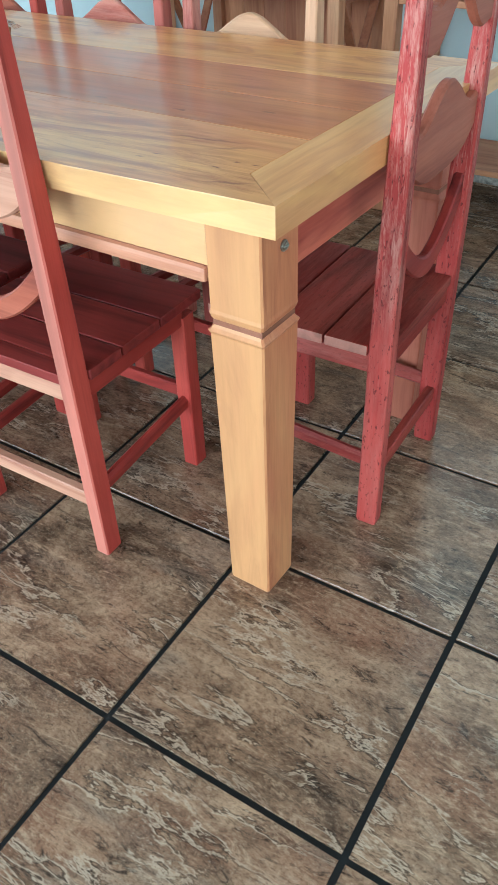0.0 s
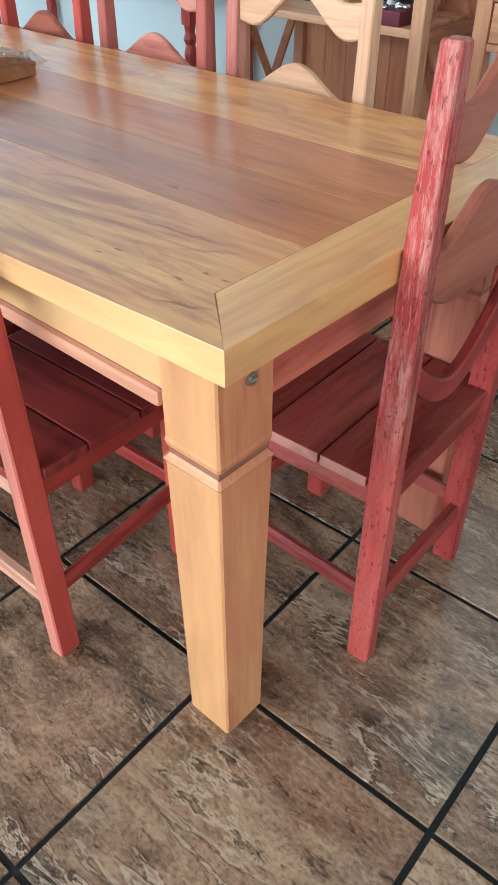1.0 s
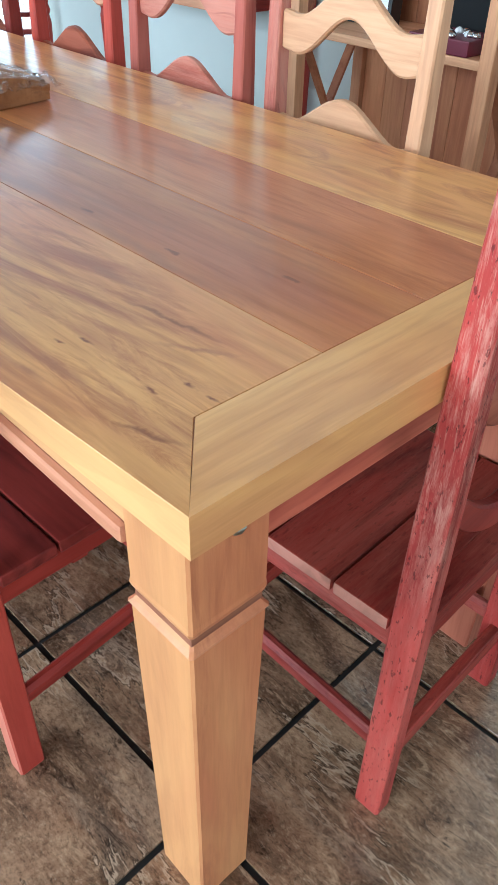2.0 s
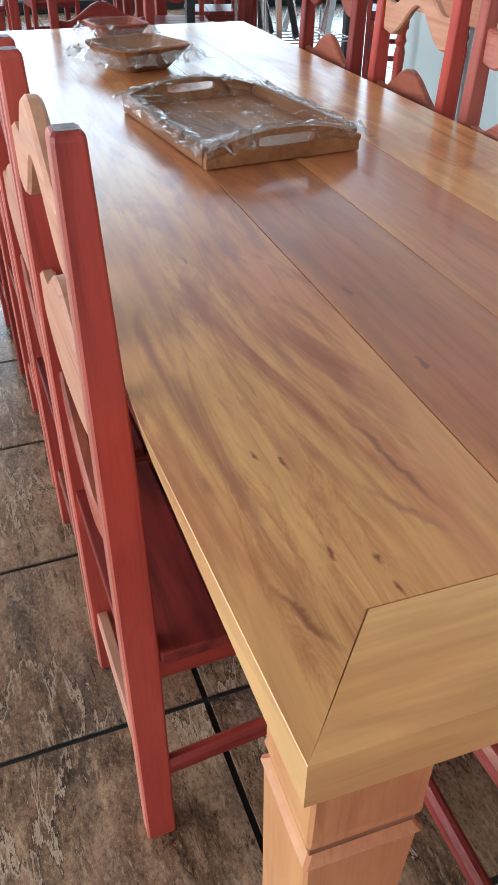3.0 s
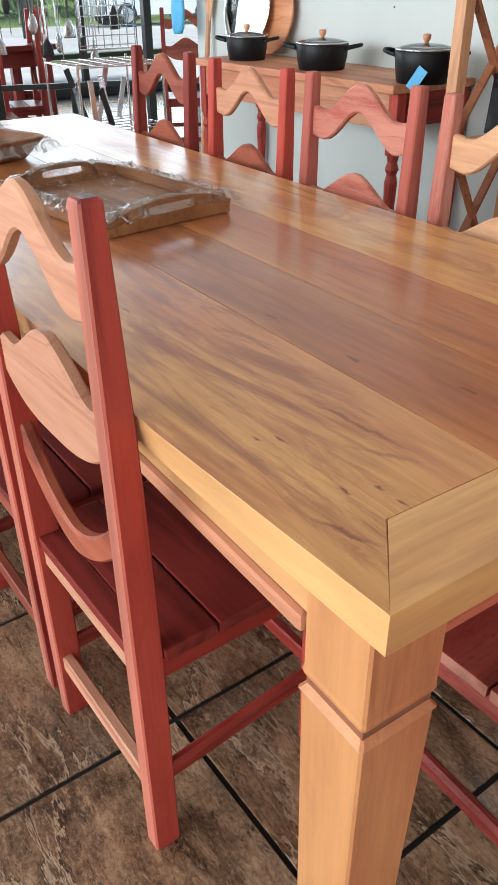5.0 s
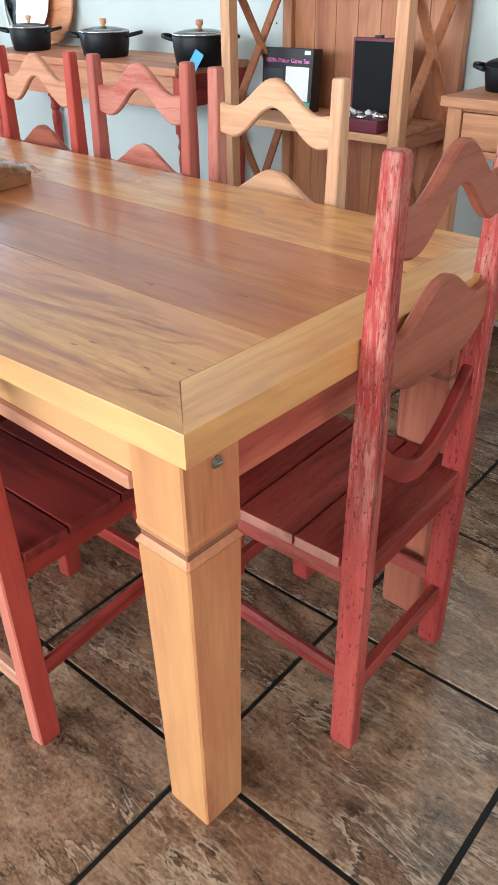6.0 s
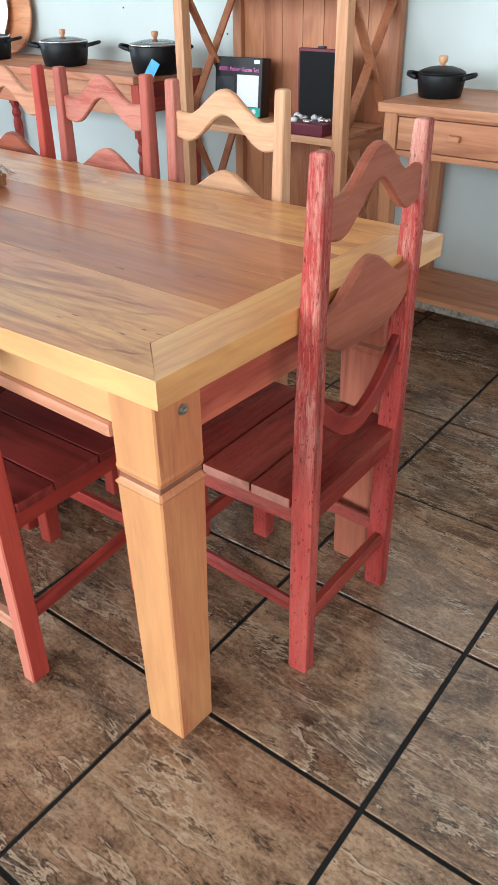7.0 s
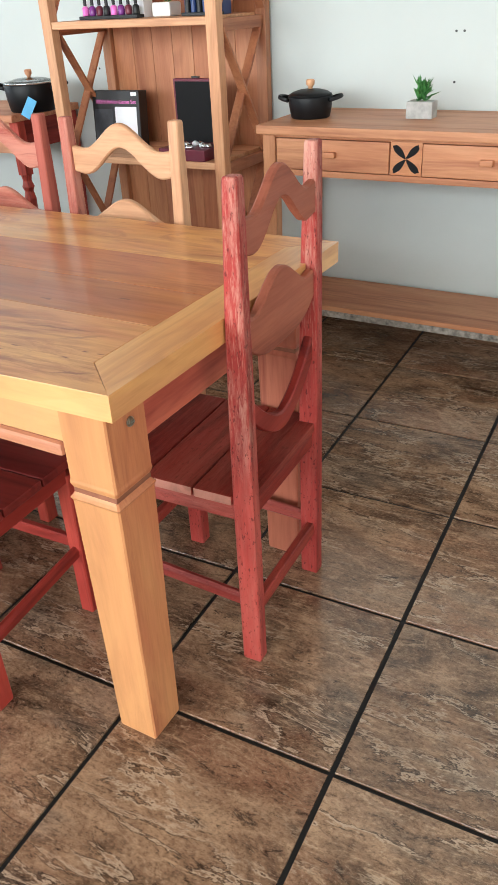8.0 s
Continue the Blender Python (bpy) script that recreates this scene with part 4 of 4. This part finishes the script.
# ---- wrapped trays on the table ----
def sheet(wide, deep, height, amount, seed, n=44, m=34):
    """A film laid over something: a grid that follows height(u, v), u and v from -1 to 1, with creases."""
    rng = random.Random(seed)
    bm = bmesh.new()
    rows = []
    for i in range(n + 1):
        row = []
        for j in range(m + 1):
            u, v = -1 + 2 * i / n, -1 + 2 * j / m
            x, y = u * wide, v * deep
            rim = max(abs(u), abs(v))
            z = height(u, v) + (amount + 0.009 * max(0.0, rim - 0.8) / 0.2) * (noise.noise(Vector((x * 45, y * 45, seed))) + 0.8 * noise.noise(Vector((x * 120, y * 120, seed + 5))))
            edge = max(abs(u), abs(v)) > 0.9
            row.append(bm.verts.new((x + (rng.gauss(0, 0.004) if edge else 0), y + (rng.gauss(0, 0.004) if edge else 0), max(0.0015, z))))
        rows.append(row)
    for a, b in zip(rows, rows[1:]):
        for j in range(m):
            f = bm.faces.new((a[j], a[j + 1], b[j + 1], b[j]))
            c = f.calc_center_median()
            f.material_index = 1 if max(abs(c.x) / wide, abs(c.y) / deep) + 0.05 * noise.noise(c * 30) > 0.83 else 0
    return bm


serve = thing("serving_tray", "wooden serving tray with handle holes wrapped in clear film", "serving tray", pose(-1.223, 0.352, TOP, 0, 0, 7))
L, B = 0.203, 0.144
part("bottom", block((-L + 0.012, -B + 0.012, 0.002), (L - 0.012, B - 0.012, 0.012), 0.002), TRAYWOOD, serve)
for s in (-1, 1):
    # arched end boards with a slot for the hand
    pts_out, pts_in = [], []
    N = 40
    for i in range(N):
        a = 2 * math.pi * i / N
        cy, cz = math.cos(a), math.sin(a)
        yy = max(-1, min(1, cy * 1.25)) * B
        top = 0.028 + 0.026 * max(0, 1 - (abs(yy) / B) ** 2.2)
        zz = 0.002 if cz < -0.25 else (top if cz > 0.25 else 0.002 + (top - 0.002) * (cz + 0.25) / 0.5)
        pts_out.append((yy, zz))
        pts_in.append((max(-1, min(1, cy * 1.15)) * 0.052, 0.036 + max(-1, min(1, cz * 1.3)) * 0.008))
    rings = [[(s * (L + (0.004 if z > 0.02 else 0)) + d, y, z) for y, z in pts] for d, pts in ((-0.006, pts_in), (-0.006, pts_out), (0.006, pts_out), (0.006, pts_in))]
    part("end_board", loft(rings, closed=True), TRAYWOOD, serve)
    part("side_board", stick((-L + 0.006, s * (B - 0.004), 0.018), (L - 0.006, s * (B - 0.004), 0.018), 0.011, 0.032, 0.002), TRAYWOOD, serve)


def tray_cover(u, v):
    a, b = abs(u) * 1.09, abs(v) * 1.12
    if a > 1.03 or b > 1.04:
        return 0.036 * max(0.0, 1 - 3.6 * max(a - 1.03, b - 1.04)) + 0.002
    rim = 0.034 + 0.026 * max(0.0, 1 - (b) ** 2.2) * max(0.0, 1 - 3.5 * abs(a - 0.99))
    return max(rim, 0.042 - 0.012 * (1 - a * a) * (1 - b * b))


part("plastic_film", sheet(L * 1.09, B * 1.12, tray_cover, 0.0028, 7, 60, 44), FILM, serve, "crumpled clear plastic film", smooth=True).data.materials.append(HEM)


def bowl(label, x, y, turn, half, base, high, seed, mat):
    b = thing("wooden_bowl", label, "bowl", pose(x, y, TOP, 0, 0, turn), "wrapped bowls on the table")

    def square(r, z, n=32):
        return [(r * max(-1, min(1, 1.28 * math.cos(a))), r * max(-1, min(1, 1.28 * math.sin(a))), z) for a in (2 * math.pi * i / n for i in range(n))]
    part("body", loft([square(base, 0.001), square(base + 0.004, 0.004), square(half, high), square(half - 0.003, high + 0.003), square(half - 0.011, high), square(base - 0.004, 0.014)]), mat, b)
    reach = half * 1.3

    def cover(u, v):
        q = max(abs(u), abs(v)) * 1.3
        return high + 0.005 - 0.02 * max(0, 1 - q) if q < 1.03 else max(0.003, high * (1 - 1.9 * (q - 1.03)))
    part("plastic_film", sheet(reach, reach, cover, 0.005, seed, 26, 26), FILM, b, "crumpled clear plastic film", smooth=True).data.materials.append(HEM)
    return b


bowl("square wooden bowl wrapped in clear plastic film", -1.835, 0.305, 20, 0.102, 0.056, 0.054, 11, TRAYWOOD)
bowl("small dark wooden bowl wrapped in clear plastic film", -2.215, 0.325, 8, 0.078, 0.045, 0.048, 12, BROWN_X)

# ---- far furniture ----
chair("dark red ladder-back chair at a farther table", pose(-5.30, 1.28, 0, 0, 0, -100), RED_SHADED[2], RED_SHADED[0], SEAT, RED_SHADED, group="chairs in the far part of the room")
chair("dark red ladder-back chair at a farther table", pose(-5.55, 1.78, 0, 0, 0, 170), RED_SHADED[2], BROWN_X, SEAT, RED_SHADED, group="chairs in the far part of the room")
chair("dark red ladder-back chair at a farther table", pose(-6.35, 2.15, 0, 0, 0, 150), RED_SHADED[2], BROWN_X, SEAT, RED_SHADED, group="chairs in the far part of the room")
chair("dark red ladder-back chair behind the wire rack", pose(-5.1, 2.75, 0, 0, 0, 60), RED_SHADED[2], BROWN_X, SEAT, RED_SHADED, group="chairs in the far part of the room")
chair("dark red ladder-back chair before the shop window", pose(-6.3, 0.62, 0, 0, 0, 96), RED_SHADED[2], RED_SHADED[0], SEAT, RED_SHADED, group="chairs in the far part of the room")
chair("dark red ladder-back chair before the shop window", pose(-7.3, 1.3, 0, 0, 0, -80), RED_SHADED[2], RED_SHADED[0], SEAT, RED_SHADED, group="chairs in the far part of the room")


def plain_table(label, x0, x1, y0, y1, z, mat, top):
    t = thing("far_table", label, "table")
    part("tabletop", block((x0, y0, z - 0.035), (x1, y1, z), 0.004), top, t)
    part("apron", block((x0 + 0.05, y0 + 0.05, z - 0.14), (x1 - 0.05, y1 - 0.05, z - 0.036), 0.004), mat, t)
    for x in (x0 + 0.09, x1 - 0.09):
        for y in (y0 + 0.09, y1 - 0.09):
            part("leg", block((x - 0.035, y - 0.035, 0), (x + 0.035, y + 0.035, z - 0.036), 0.004), RED_SHADED[2], t)
    return t


# white on this top stands in for the window mirrored in it
plain_table("dark red table by the window, its top coloured white for the reflection", -7.1, -6.5, 0.25, 1.30, 0.94, RED_SHADED[1], WHITE)
plain_table("dark red wooden table in the far room", -6.35, -5.5, 1.15, 1.95, 0.80, RED_SHADED[1], RED_SHADED[1])
pot("small black pot on the far table", -6.75, 1.0, 0.94, 0.085, 0.12, False)

lounge = thing("slatted_armchair", "low slatted wooden armchair with a leaning fan back", "armchair")
ROSEW = wood("greyed_purple_wood", (0.34, 0.17, 0.15), (0.27, 0.115, 0.105), (0.17, 0.06, 0.055), "Z", 0.45)
for k in range(6):
    x = -5.13 + 0.105 * k
    part("back_slat", stick((x, 0.06, 0.30), (x + 0.01 * (k - 2.5), 0.27, 0.985 - 0.012 * abs(k - 2.5)), 0.085, 0.02, 0.004, (0, 1, 0)), ROSEW, lounge)
for k in range(5):
    part("seat_slat", block((-5.15, -0.36 + 0.085 * k, 0.335 - 0.010 * k), (-4.55, -0.283 + 0.085 * k, 0.355 - 0.010 * k), 0.003), RED_SHADED[0], lounge)
for x in (-5.15, -4.56):
    part("arm", block((x - 0.05, -0.44, 0.585), (x + 0.05, 0.16, 0.607), 0.005), RED_SHADED[1], lounge)
    part("front_leg", stick((x, -0.37, 0), (x, -0.30, 0.584), 0.03, 0.06, 0.004), RED_SHADED[2], lounge)
    part("back_leg", stick((x, -0.31, 0.31), (x, 0.34, 0.0), 0.03, 0.07, 0.004), RED_SHADED[1], lounge)
    part("arm_post", stick((x, 0.10, 0.10), (x, 0.13, 0.584), 0.03, 0.05, 0.004), RED_SHADED[2], lounge)

bench = thing("slatted_bench", "red garden bench with upright back slats by the window", "bench", pose(0, 0.14, 0))
for z0, z1 in ((0.800, 0.845), (0.58, 0.63)):
    part("back_rail", block((-7.52, -1.45, z0), (-7.48, -0.10, z1), 0.004), RED_SHADED[1], bench)
for k in range(11):
    y = -1.36 + 0.12 * k
    part("back_slat", block((-7.511, y - 0.022, 0.628), (-7.489, y + 0.022, 0.802), 0.003), RED_SHADED[2], bench)
part("seat", block((-7.48, -1.46, 0.41), (-7.0, -0.10, 0.445), 0.004), ROSEW, bench)
for y in (-1.42, -0.14):
    part("back_leg", block((-7.53, y - 0.03, 0), (-7.482, y + 0.03, 0.865), 0.004), RED_SHADED[2], bench)
    part("front_leg", block((-7.05, y - 0.03, 0), (-7.0, y + 0.03, 0.409), 0.004), RED_SHADED[2], bench)
    part("arm", block((-7.48, y - 0.035, 0.60), (-6.98, y + 0.035, 0.63), 0.004), RED_SHADED[0], bench)

# display frame with hanging kitchen tools
rack = thing("display_frame", "black steel display frame hung with kitchen tools", "display frame")
for x, y in ((-4.6, 1.18), (-4.35, 2.06)):
    part("post", block((x - 0.024, y - 0.024, 0), (x + 0.024, y + 0.024, 2.3), 0.003), IRON, rack)
for z in (0.645, 1.95):
    part("bar", stick((-4.6, 1.19, z), (-4.35, 2.05, z), 0.03, 0.03, 0.003), IRON, rack)
rng = random.Random(8)
for k in range(13):
    u = 0.06 + 0.88 * k / 12
    x, y = -4.6 + 0.25 * u, 1.18 + 0.88 * u
    tip = rng.uniform(0.72, 1.15)
    tool = part("utensil", rod((x, y, tip + 0.1), (x, y, 1.94), 0.006, 6), STEEL if k % 3 else IRON, rack)
    wide, long = rng.uniform(0.022, 0.04), rng.uniform(0.09, 0.13)
    shape = ((0, 0.35), (0.15, 0.75), (0.4, 1.0), (0.65, 0.9), (0.85, 0.55), (1, 0.16)) if k % 2 else ((0, 0.94), (0.05, 1.0), (0.6, 0.82), (0.85, 0.4), (1, 0.16))
    part("utensil_head", loft([[(x + 0.006 * math.sin(a), y + wide * w * math.cos(a), tip + long * h) for a in (math.pi * i / 6 for i in range(12))] for h, w in shape]), IRON if k % 3 == 1 else STEEL, tool, smooth=True)
for k in range(16):
    u = 0.04 + 0.92 * k / 15
    x, y = -4.66 + 0.25 * u, 1.18 + 0.88 * u
    part("skewer", rod((x, y, rng.uniform(0.70, 1.0)), (x, y, 1.94), 0.0035, 5), STEEL if k % 4 else IRON, rack)
grid = part("wire_panel", block((-4.334, 1.615, 0.835), (-4.326, 1.975, 0.845), 0.002), WIRE, rack)
for k in range(8):
    part("wire", rod((-4.333, 1.62 + 0.05 * k, 0.846), (-4.333, 1.62 + 0.05 * k, 1.5), 0.003, 5), WIRE, grid)
for k in range(14):
    part("wire", rod((-4.327, 1.62, 0.86 + 0.05 * k), (-4.327, 1.97, 0.86 + 0.05 * k), 0.003, 5), WIRE, grid)

stand = thing("wire_stand", "chromed wire stand holding steel barbecue tools", "wire stand")
for x in (-3.75, -3.35):
    for y in (1.18, 1.62):
        part("leg", rod((x, y, 0), (x, y, 0.86), 0.007, 8), WIRE, stand)
for z in (0.30, 0.56, 0.84):
    grid = part("wire_shelf", block((-3.755, 1.175, z - 0.004), (-3.345, 1.183, z + 0.004), 0.002), WIRE, stand)
    for k in range(6):
        part("wire", rod((-3.75 + 0.08 * k, 1.184, z), (-3.75 + 0.08 * k, 1.62, z), 0.003, 5), WIRE, grid)
        if k:
            part("wire", rod((-3.75, 1.18 + 0.088 * k, z + 0.005), (-3.35, 1.18 + 0.088 * k, z + 0.005), 0.003, 5), WIRE, grid)
for k in range(11):
    x, y = -3.72 + 0.034 * k, 1.25 + 0.3 * rng.random()
    part("steel_tool", stick((x, y, 0.566), (x + rng.uniform(-0.05, 0.05), y + rng.uniform(-0.12, 0.12), 0.566 + rng.uniform(0.16, 0.3)), 0.034, 0.006, 0.002, (1, 0.3, 0)), STEEL if k % 4 else IRON, stand)

paddle = thing("wooden_paddle", "long pale wooden spoon leaning at the wall's end", "wooden spoon")
part("handle", rod((-3.86, 2.10, 0.0), (-3.86, 2.20, 1.02), 0.014, 12), PINE_Z, paddle)
part("blade", loft([[(-3.86 + w * math.cos(a), 2.20 + 0.04 * (z - 1.0) + 0.008 * math.sin(a), z) for a in (math.pi * i / 8 for i in range(16))] for z, w in ((0.98, 0.014), (1.05, 0.035), (1.13, 0.06), (1.22, 0.066), (1.30, 0.05), (1.34, 0.02))]), PINE_Z, paddle)
mitt = thing("oven_mitt", "blue cloth oven mitt hanging on the display frame", "oven mitt", pose(-4.02, 2.09, 0.92))
part("mitt_body", loft([[(w * math.cos(a), 0.022 * math.sin(a) + 0.03 * z, z) for a in (math.pi * i / 8 for i in range(16))] for z, w in ((0.0, 0.03), (0.03, 0.06), (0.12, 0.07), (0.2, 0.055), (0.27, 0.05))]), BLUE, mitt, smooth=True)
part("hanging_loop", rod((0, 0.01, 0.26), (-0.33, -0.04, 1.03), 0.003, 6), IRON, mitt)

# ---- outdoors ----
tagged(part("ground", block((-400, -300, -0.6), (WEST - 0.01, 300, -0.06), 0), GRASS), "lawn reaching to the trees", "lawn", kind="structure")
tagged(part("pavement", block((-13.4, -40, -0.058), (WEST - 0.005, 40, -0.02), 0.004), PAVING), "pale paved strip outside the shop", "pavement", kind="structure")
tagged(part("road", block((-24.8, -200, -0.056), (-15.5, 200, -0.03), 0), PAVING), "pale sunlit driveway", "road", kind="structure")


def tree(x, y, tall, seed, spread=2.3, low=0.9):
    rng = random.Random(seed)
    t = thing("tree", "leafy green tree outside the shop", "tree", pose(x, y, -0.06), "trees outside")
    trunk = bmesh.new()
    loft([[(r * math.cos(a) + bend, r * math.sin(a), z) for a in (2 * math.pi * i / 10 for i in range(10))] for r, z, bend in ((0.22, 0, 0), (0.16, tall * 0.2, 0.05), (0.12, tall * 0.45, 0.0), (0.05, tall * 0.8, 0.1))], trunk)
    for k in range(7):
        a, z = rng.uniform(0, 6.28), tall * rng.uniform(0.25, 0.6)
        rod((0, 0, z), (math.cos(a) * spread * 0.7, math.sin(a) * spread * 0.7, z + tall * 0.18), 0.04, 6, trunk)
    part("trunk", trunk, BARK, t)
    verts, faces = [], []
    centres = [(rng.gauss(0, spread * 0.5), rng.gauss(0, spread * 0.5), tall * rng.uniform(low * 0.3, 1.0)) for _ in range(26)]
    for _ in range(2600):
        c = rng.choice(centres)
        p = Vector(c) + Vector((rng.gauss(0, 0.42), rng.gauss(0, 0.42), rng.gauss(0, 0.34)))
        d, e = Vector([rng.gauss(0, 1) for _ in range(3)]).normalized(), Vector([rng.gauss(0, 1) for _ in range(3)]).normalized()
        s = rng.uniform(0.06, 0.15)
        i = len(verts)
        verts += [p - d * s, p + e * s * 0.5, p + d * s, p - e * s * 0.5]
        faces.append((i, i + 1, i + 2, i + 3))
    me = bpy.data.meshes.new("crown")
    me.from_pydata(verts, [], faces)
    me.materials.append(FOLIAGE)
    new("crown", me).parent = t
    return t


for k, (x, y, h) in enumerate(((-29, -9, 6), (-28, -4.5, 5), (-30, -1, 6.5), (-28.6, 3, 5.4), (-29.5, 6.5, 6), (-28.5, 10, 5.2), (-28, 14, 6.4), (-26.5, 18.5, 5.8), (-30, 23, 6.5))):
    tree(x, y, h, 40 + k)
rng = random.Random(2)
verts, faces = [], []
for _ in range(9000):
    p = Vector((rng.uniform(-33, -30.5), rng.uniform(-26, 40), -0.06 + 3.4 * rng.random() ** 0.8))
    d, e = Vector([rng.gauss(0, 1) for _ in range(3)]).normalized(), Vector([rng.gauss(0, 1) for _ in range(3)]).normalized()
    s, i = rng.uniform(0.18, 0.4), len(verts)
    verts += [p - d * s, p + e * s * 0.6, p + d * s, p - e * s * 0.6]
    faces.append((i, i + 1, i + 2, i + 3))
me = bpy.data.meshes.new("far_hedge")
me.from_pydata(verts, [], faces)
me.materials.append(FOLIAGE)
tagged(new("far_hedge", me), "tall far hedge of green leaves", "hedge", kind="stuff")

palm = thing("palm_plant", "low palm with arching green fronds outside the window", "palm", pose(-10.6, -0.25, -0.06))
part("trunk", lathe([(0.14, 0), (0.17, 0.1), (0.13, 0.35), (0.08, 0.5)], 12), BARK, palm)
rng = random.Random(6)
for k in range(70):
    a, rise, l = rng.uniform(0, 6.283), rng.uniform(0.3, 1.4), rng.uniform(1.2, 1.9)
    bm = bmesh.new()
    d = Vector((math.cos(a) * math.cos(rise), math.sin(a) * math.cos(rise), math.sin(rise)))
    side = d.cross(Vector((0, 0, 1))).normalized()
    spine = [Vector((0, 0, 0.45)) + d * l * u - Vector((0, 0, 0.55 * l * u * u * math.cos(rise))) for u in (i / 9 for i in range(10))]
    for i in range(1, 9):
        tan = (spine[i + 1] - spine[i]).normalized()
        for s in (-1, 1):
            tip = spine[i] + (side * s * 0.75 + tan * 0.7) * 0.34 * (1 - 0.06 * i) - Vector((0, 0, 0.03))
            v = [bm.verts.new(q) for q in (spine[i] - tan * 0.06, spine[i] + tan * 0.06, tip, spine[i] + (tip - spine[i]) * 0.5 + Vector((0, 0, 0.012)))]
            bm.faces.new((v[0], v[1], v[3])), bm.faces.new((v[1], v[2], v[3])), bm.faces.new((v[2], v[0], v[3]))
    part("frond", bm, PALM, palm)


def car(label, x, y, mat):
    c = thing("parked_car", label, "car", pose(x, y, -0.03), "cars parked outside")
    prof = [(-2.0, 0.3), (-2.05, 0.62), (-1.85, 0.82), (-1.1, 0.9), (-0.5, 1.36), (0.75, 1.4), (1.5, 0.98), (2.0, 0.9), (2.08, 0.6), (2.0, 0.3)]
    part("body", loft([[(xx, yy * 1.0, zz if zz < 0.92 else zz - dz) for yy, zz in prof] for xx, dz in ((-0.82, 0.05), (-0.72, 0.0), (0.72, 0.0), (0.82, 0.05))]), mat, c)
    for s in (-1, 1):
        part("side_window", loft([[(s * q, yy, zz) for yy, zz in ((-0.95, 0.93), (-0.45, 1.28), (0.68, 1.32), (1.3, 0.96))] for q in (0.80, 0.834)]), INK, c)
    for s in (-1, 1):
        for yy in (-1.3, 1.3):
            w = part("wheel", rod((s * 0.66, yy, 0.31), (s * 0.86, yy, 0.31), 0.31, 20), RUBBER, c)
            part("rim", rod((s * 0.84, yy, 0.31), (s * 0.868, yy, 0.31), 0.19, 16), STEEL, w)
    return c


car("white parked car beyond the lawn", -23.4, -2.6, CARWHITE)
car("white parked car under the trees", -23.8, 4.4, CARWHITE)
car("silver-white parked car on the driveway", -23.6, 12.2, CARWHITE)
sign = thing("yellow_sign", "long yellow sign board on two posts", "sign")
part("board", block((-14.03, 2.9, 1.02), (-13.97, 4.9, 1.42), 0.01), YELLOW, sign)
for y in (3.1, 4.7):
    part("post", block((-14.02, y - 0.04, -0.06), (-13.972, y + 0.04, 1.02), 0.004), IRON, sign)

# ---- floor tiles ----
PITCH, TURN0, OX, OY = 0.4355, radians(2.1), -0.135, -0.325
half = PITCH / 2 - 0.0054
tile_mesh = bpy.data.meshes.new("tile")
bm = bmesh.new()
loft([[(x * k, y * k, z) for x, y in ((-1, -1), (1, -1), (1, 1), (-1, 1))] for k, z in ((half, -0.006), (half, -0.0008), (half - 0.0005, 0.0))], bm)
bm.to_mesh(tile_mesh)
bm.free()
tile_mesh.materials.append(TILE)
rng = random.Random(1)
rest = bmesh.new()
ux, uy = Vector((math.cos(TURN0), math.sin(TURN0), 0)), Vector((-math.sin(TURN0), math.cos(TURN0), 0))
for i in range(-21, 8):
    for j in range(-15, 16):
        p = Vector((OX, OY, 0)) + ux * PITCH * (i + 0.5) + uy * PITCH * (j + 0.5)
        if not (WEST + 0.25 < p.x < EAST - 0.2 and SOUTH + 0.2 < p.y < 5.8):
            continue
        if -5.2 < p.x < 1.8 and -1.9 < p.y < NORTH + 0.2:
            o = new("tile", tile_mesh)
            o.parent = floor
            o.matrix_basis = Matrix.Translation(p + Vector((0, 0, rng.uniform(-0.0006, 0.0)))) @ Matrix.Rotation(TURN0, 4, "Z")
        else:
            loft([[p + ux * x * k + uy * y * k + Vector((0, 0, z)) for x, y in ((-1, -1), (1, -1), (1, 1), (-1, 1))] for k, z in ((half, -0.006), (half, -0.0008), (half - 0.0005, 0.0))], rest)
tagged(part("outer_tiles", rest, TILE, floor), kind="stuff")
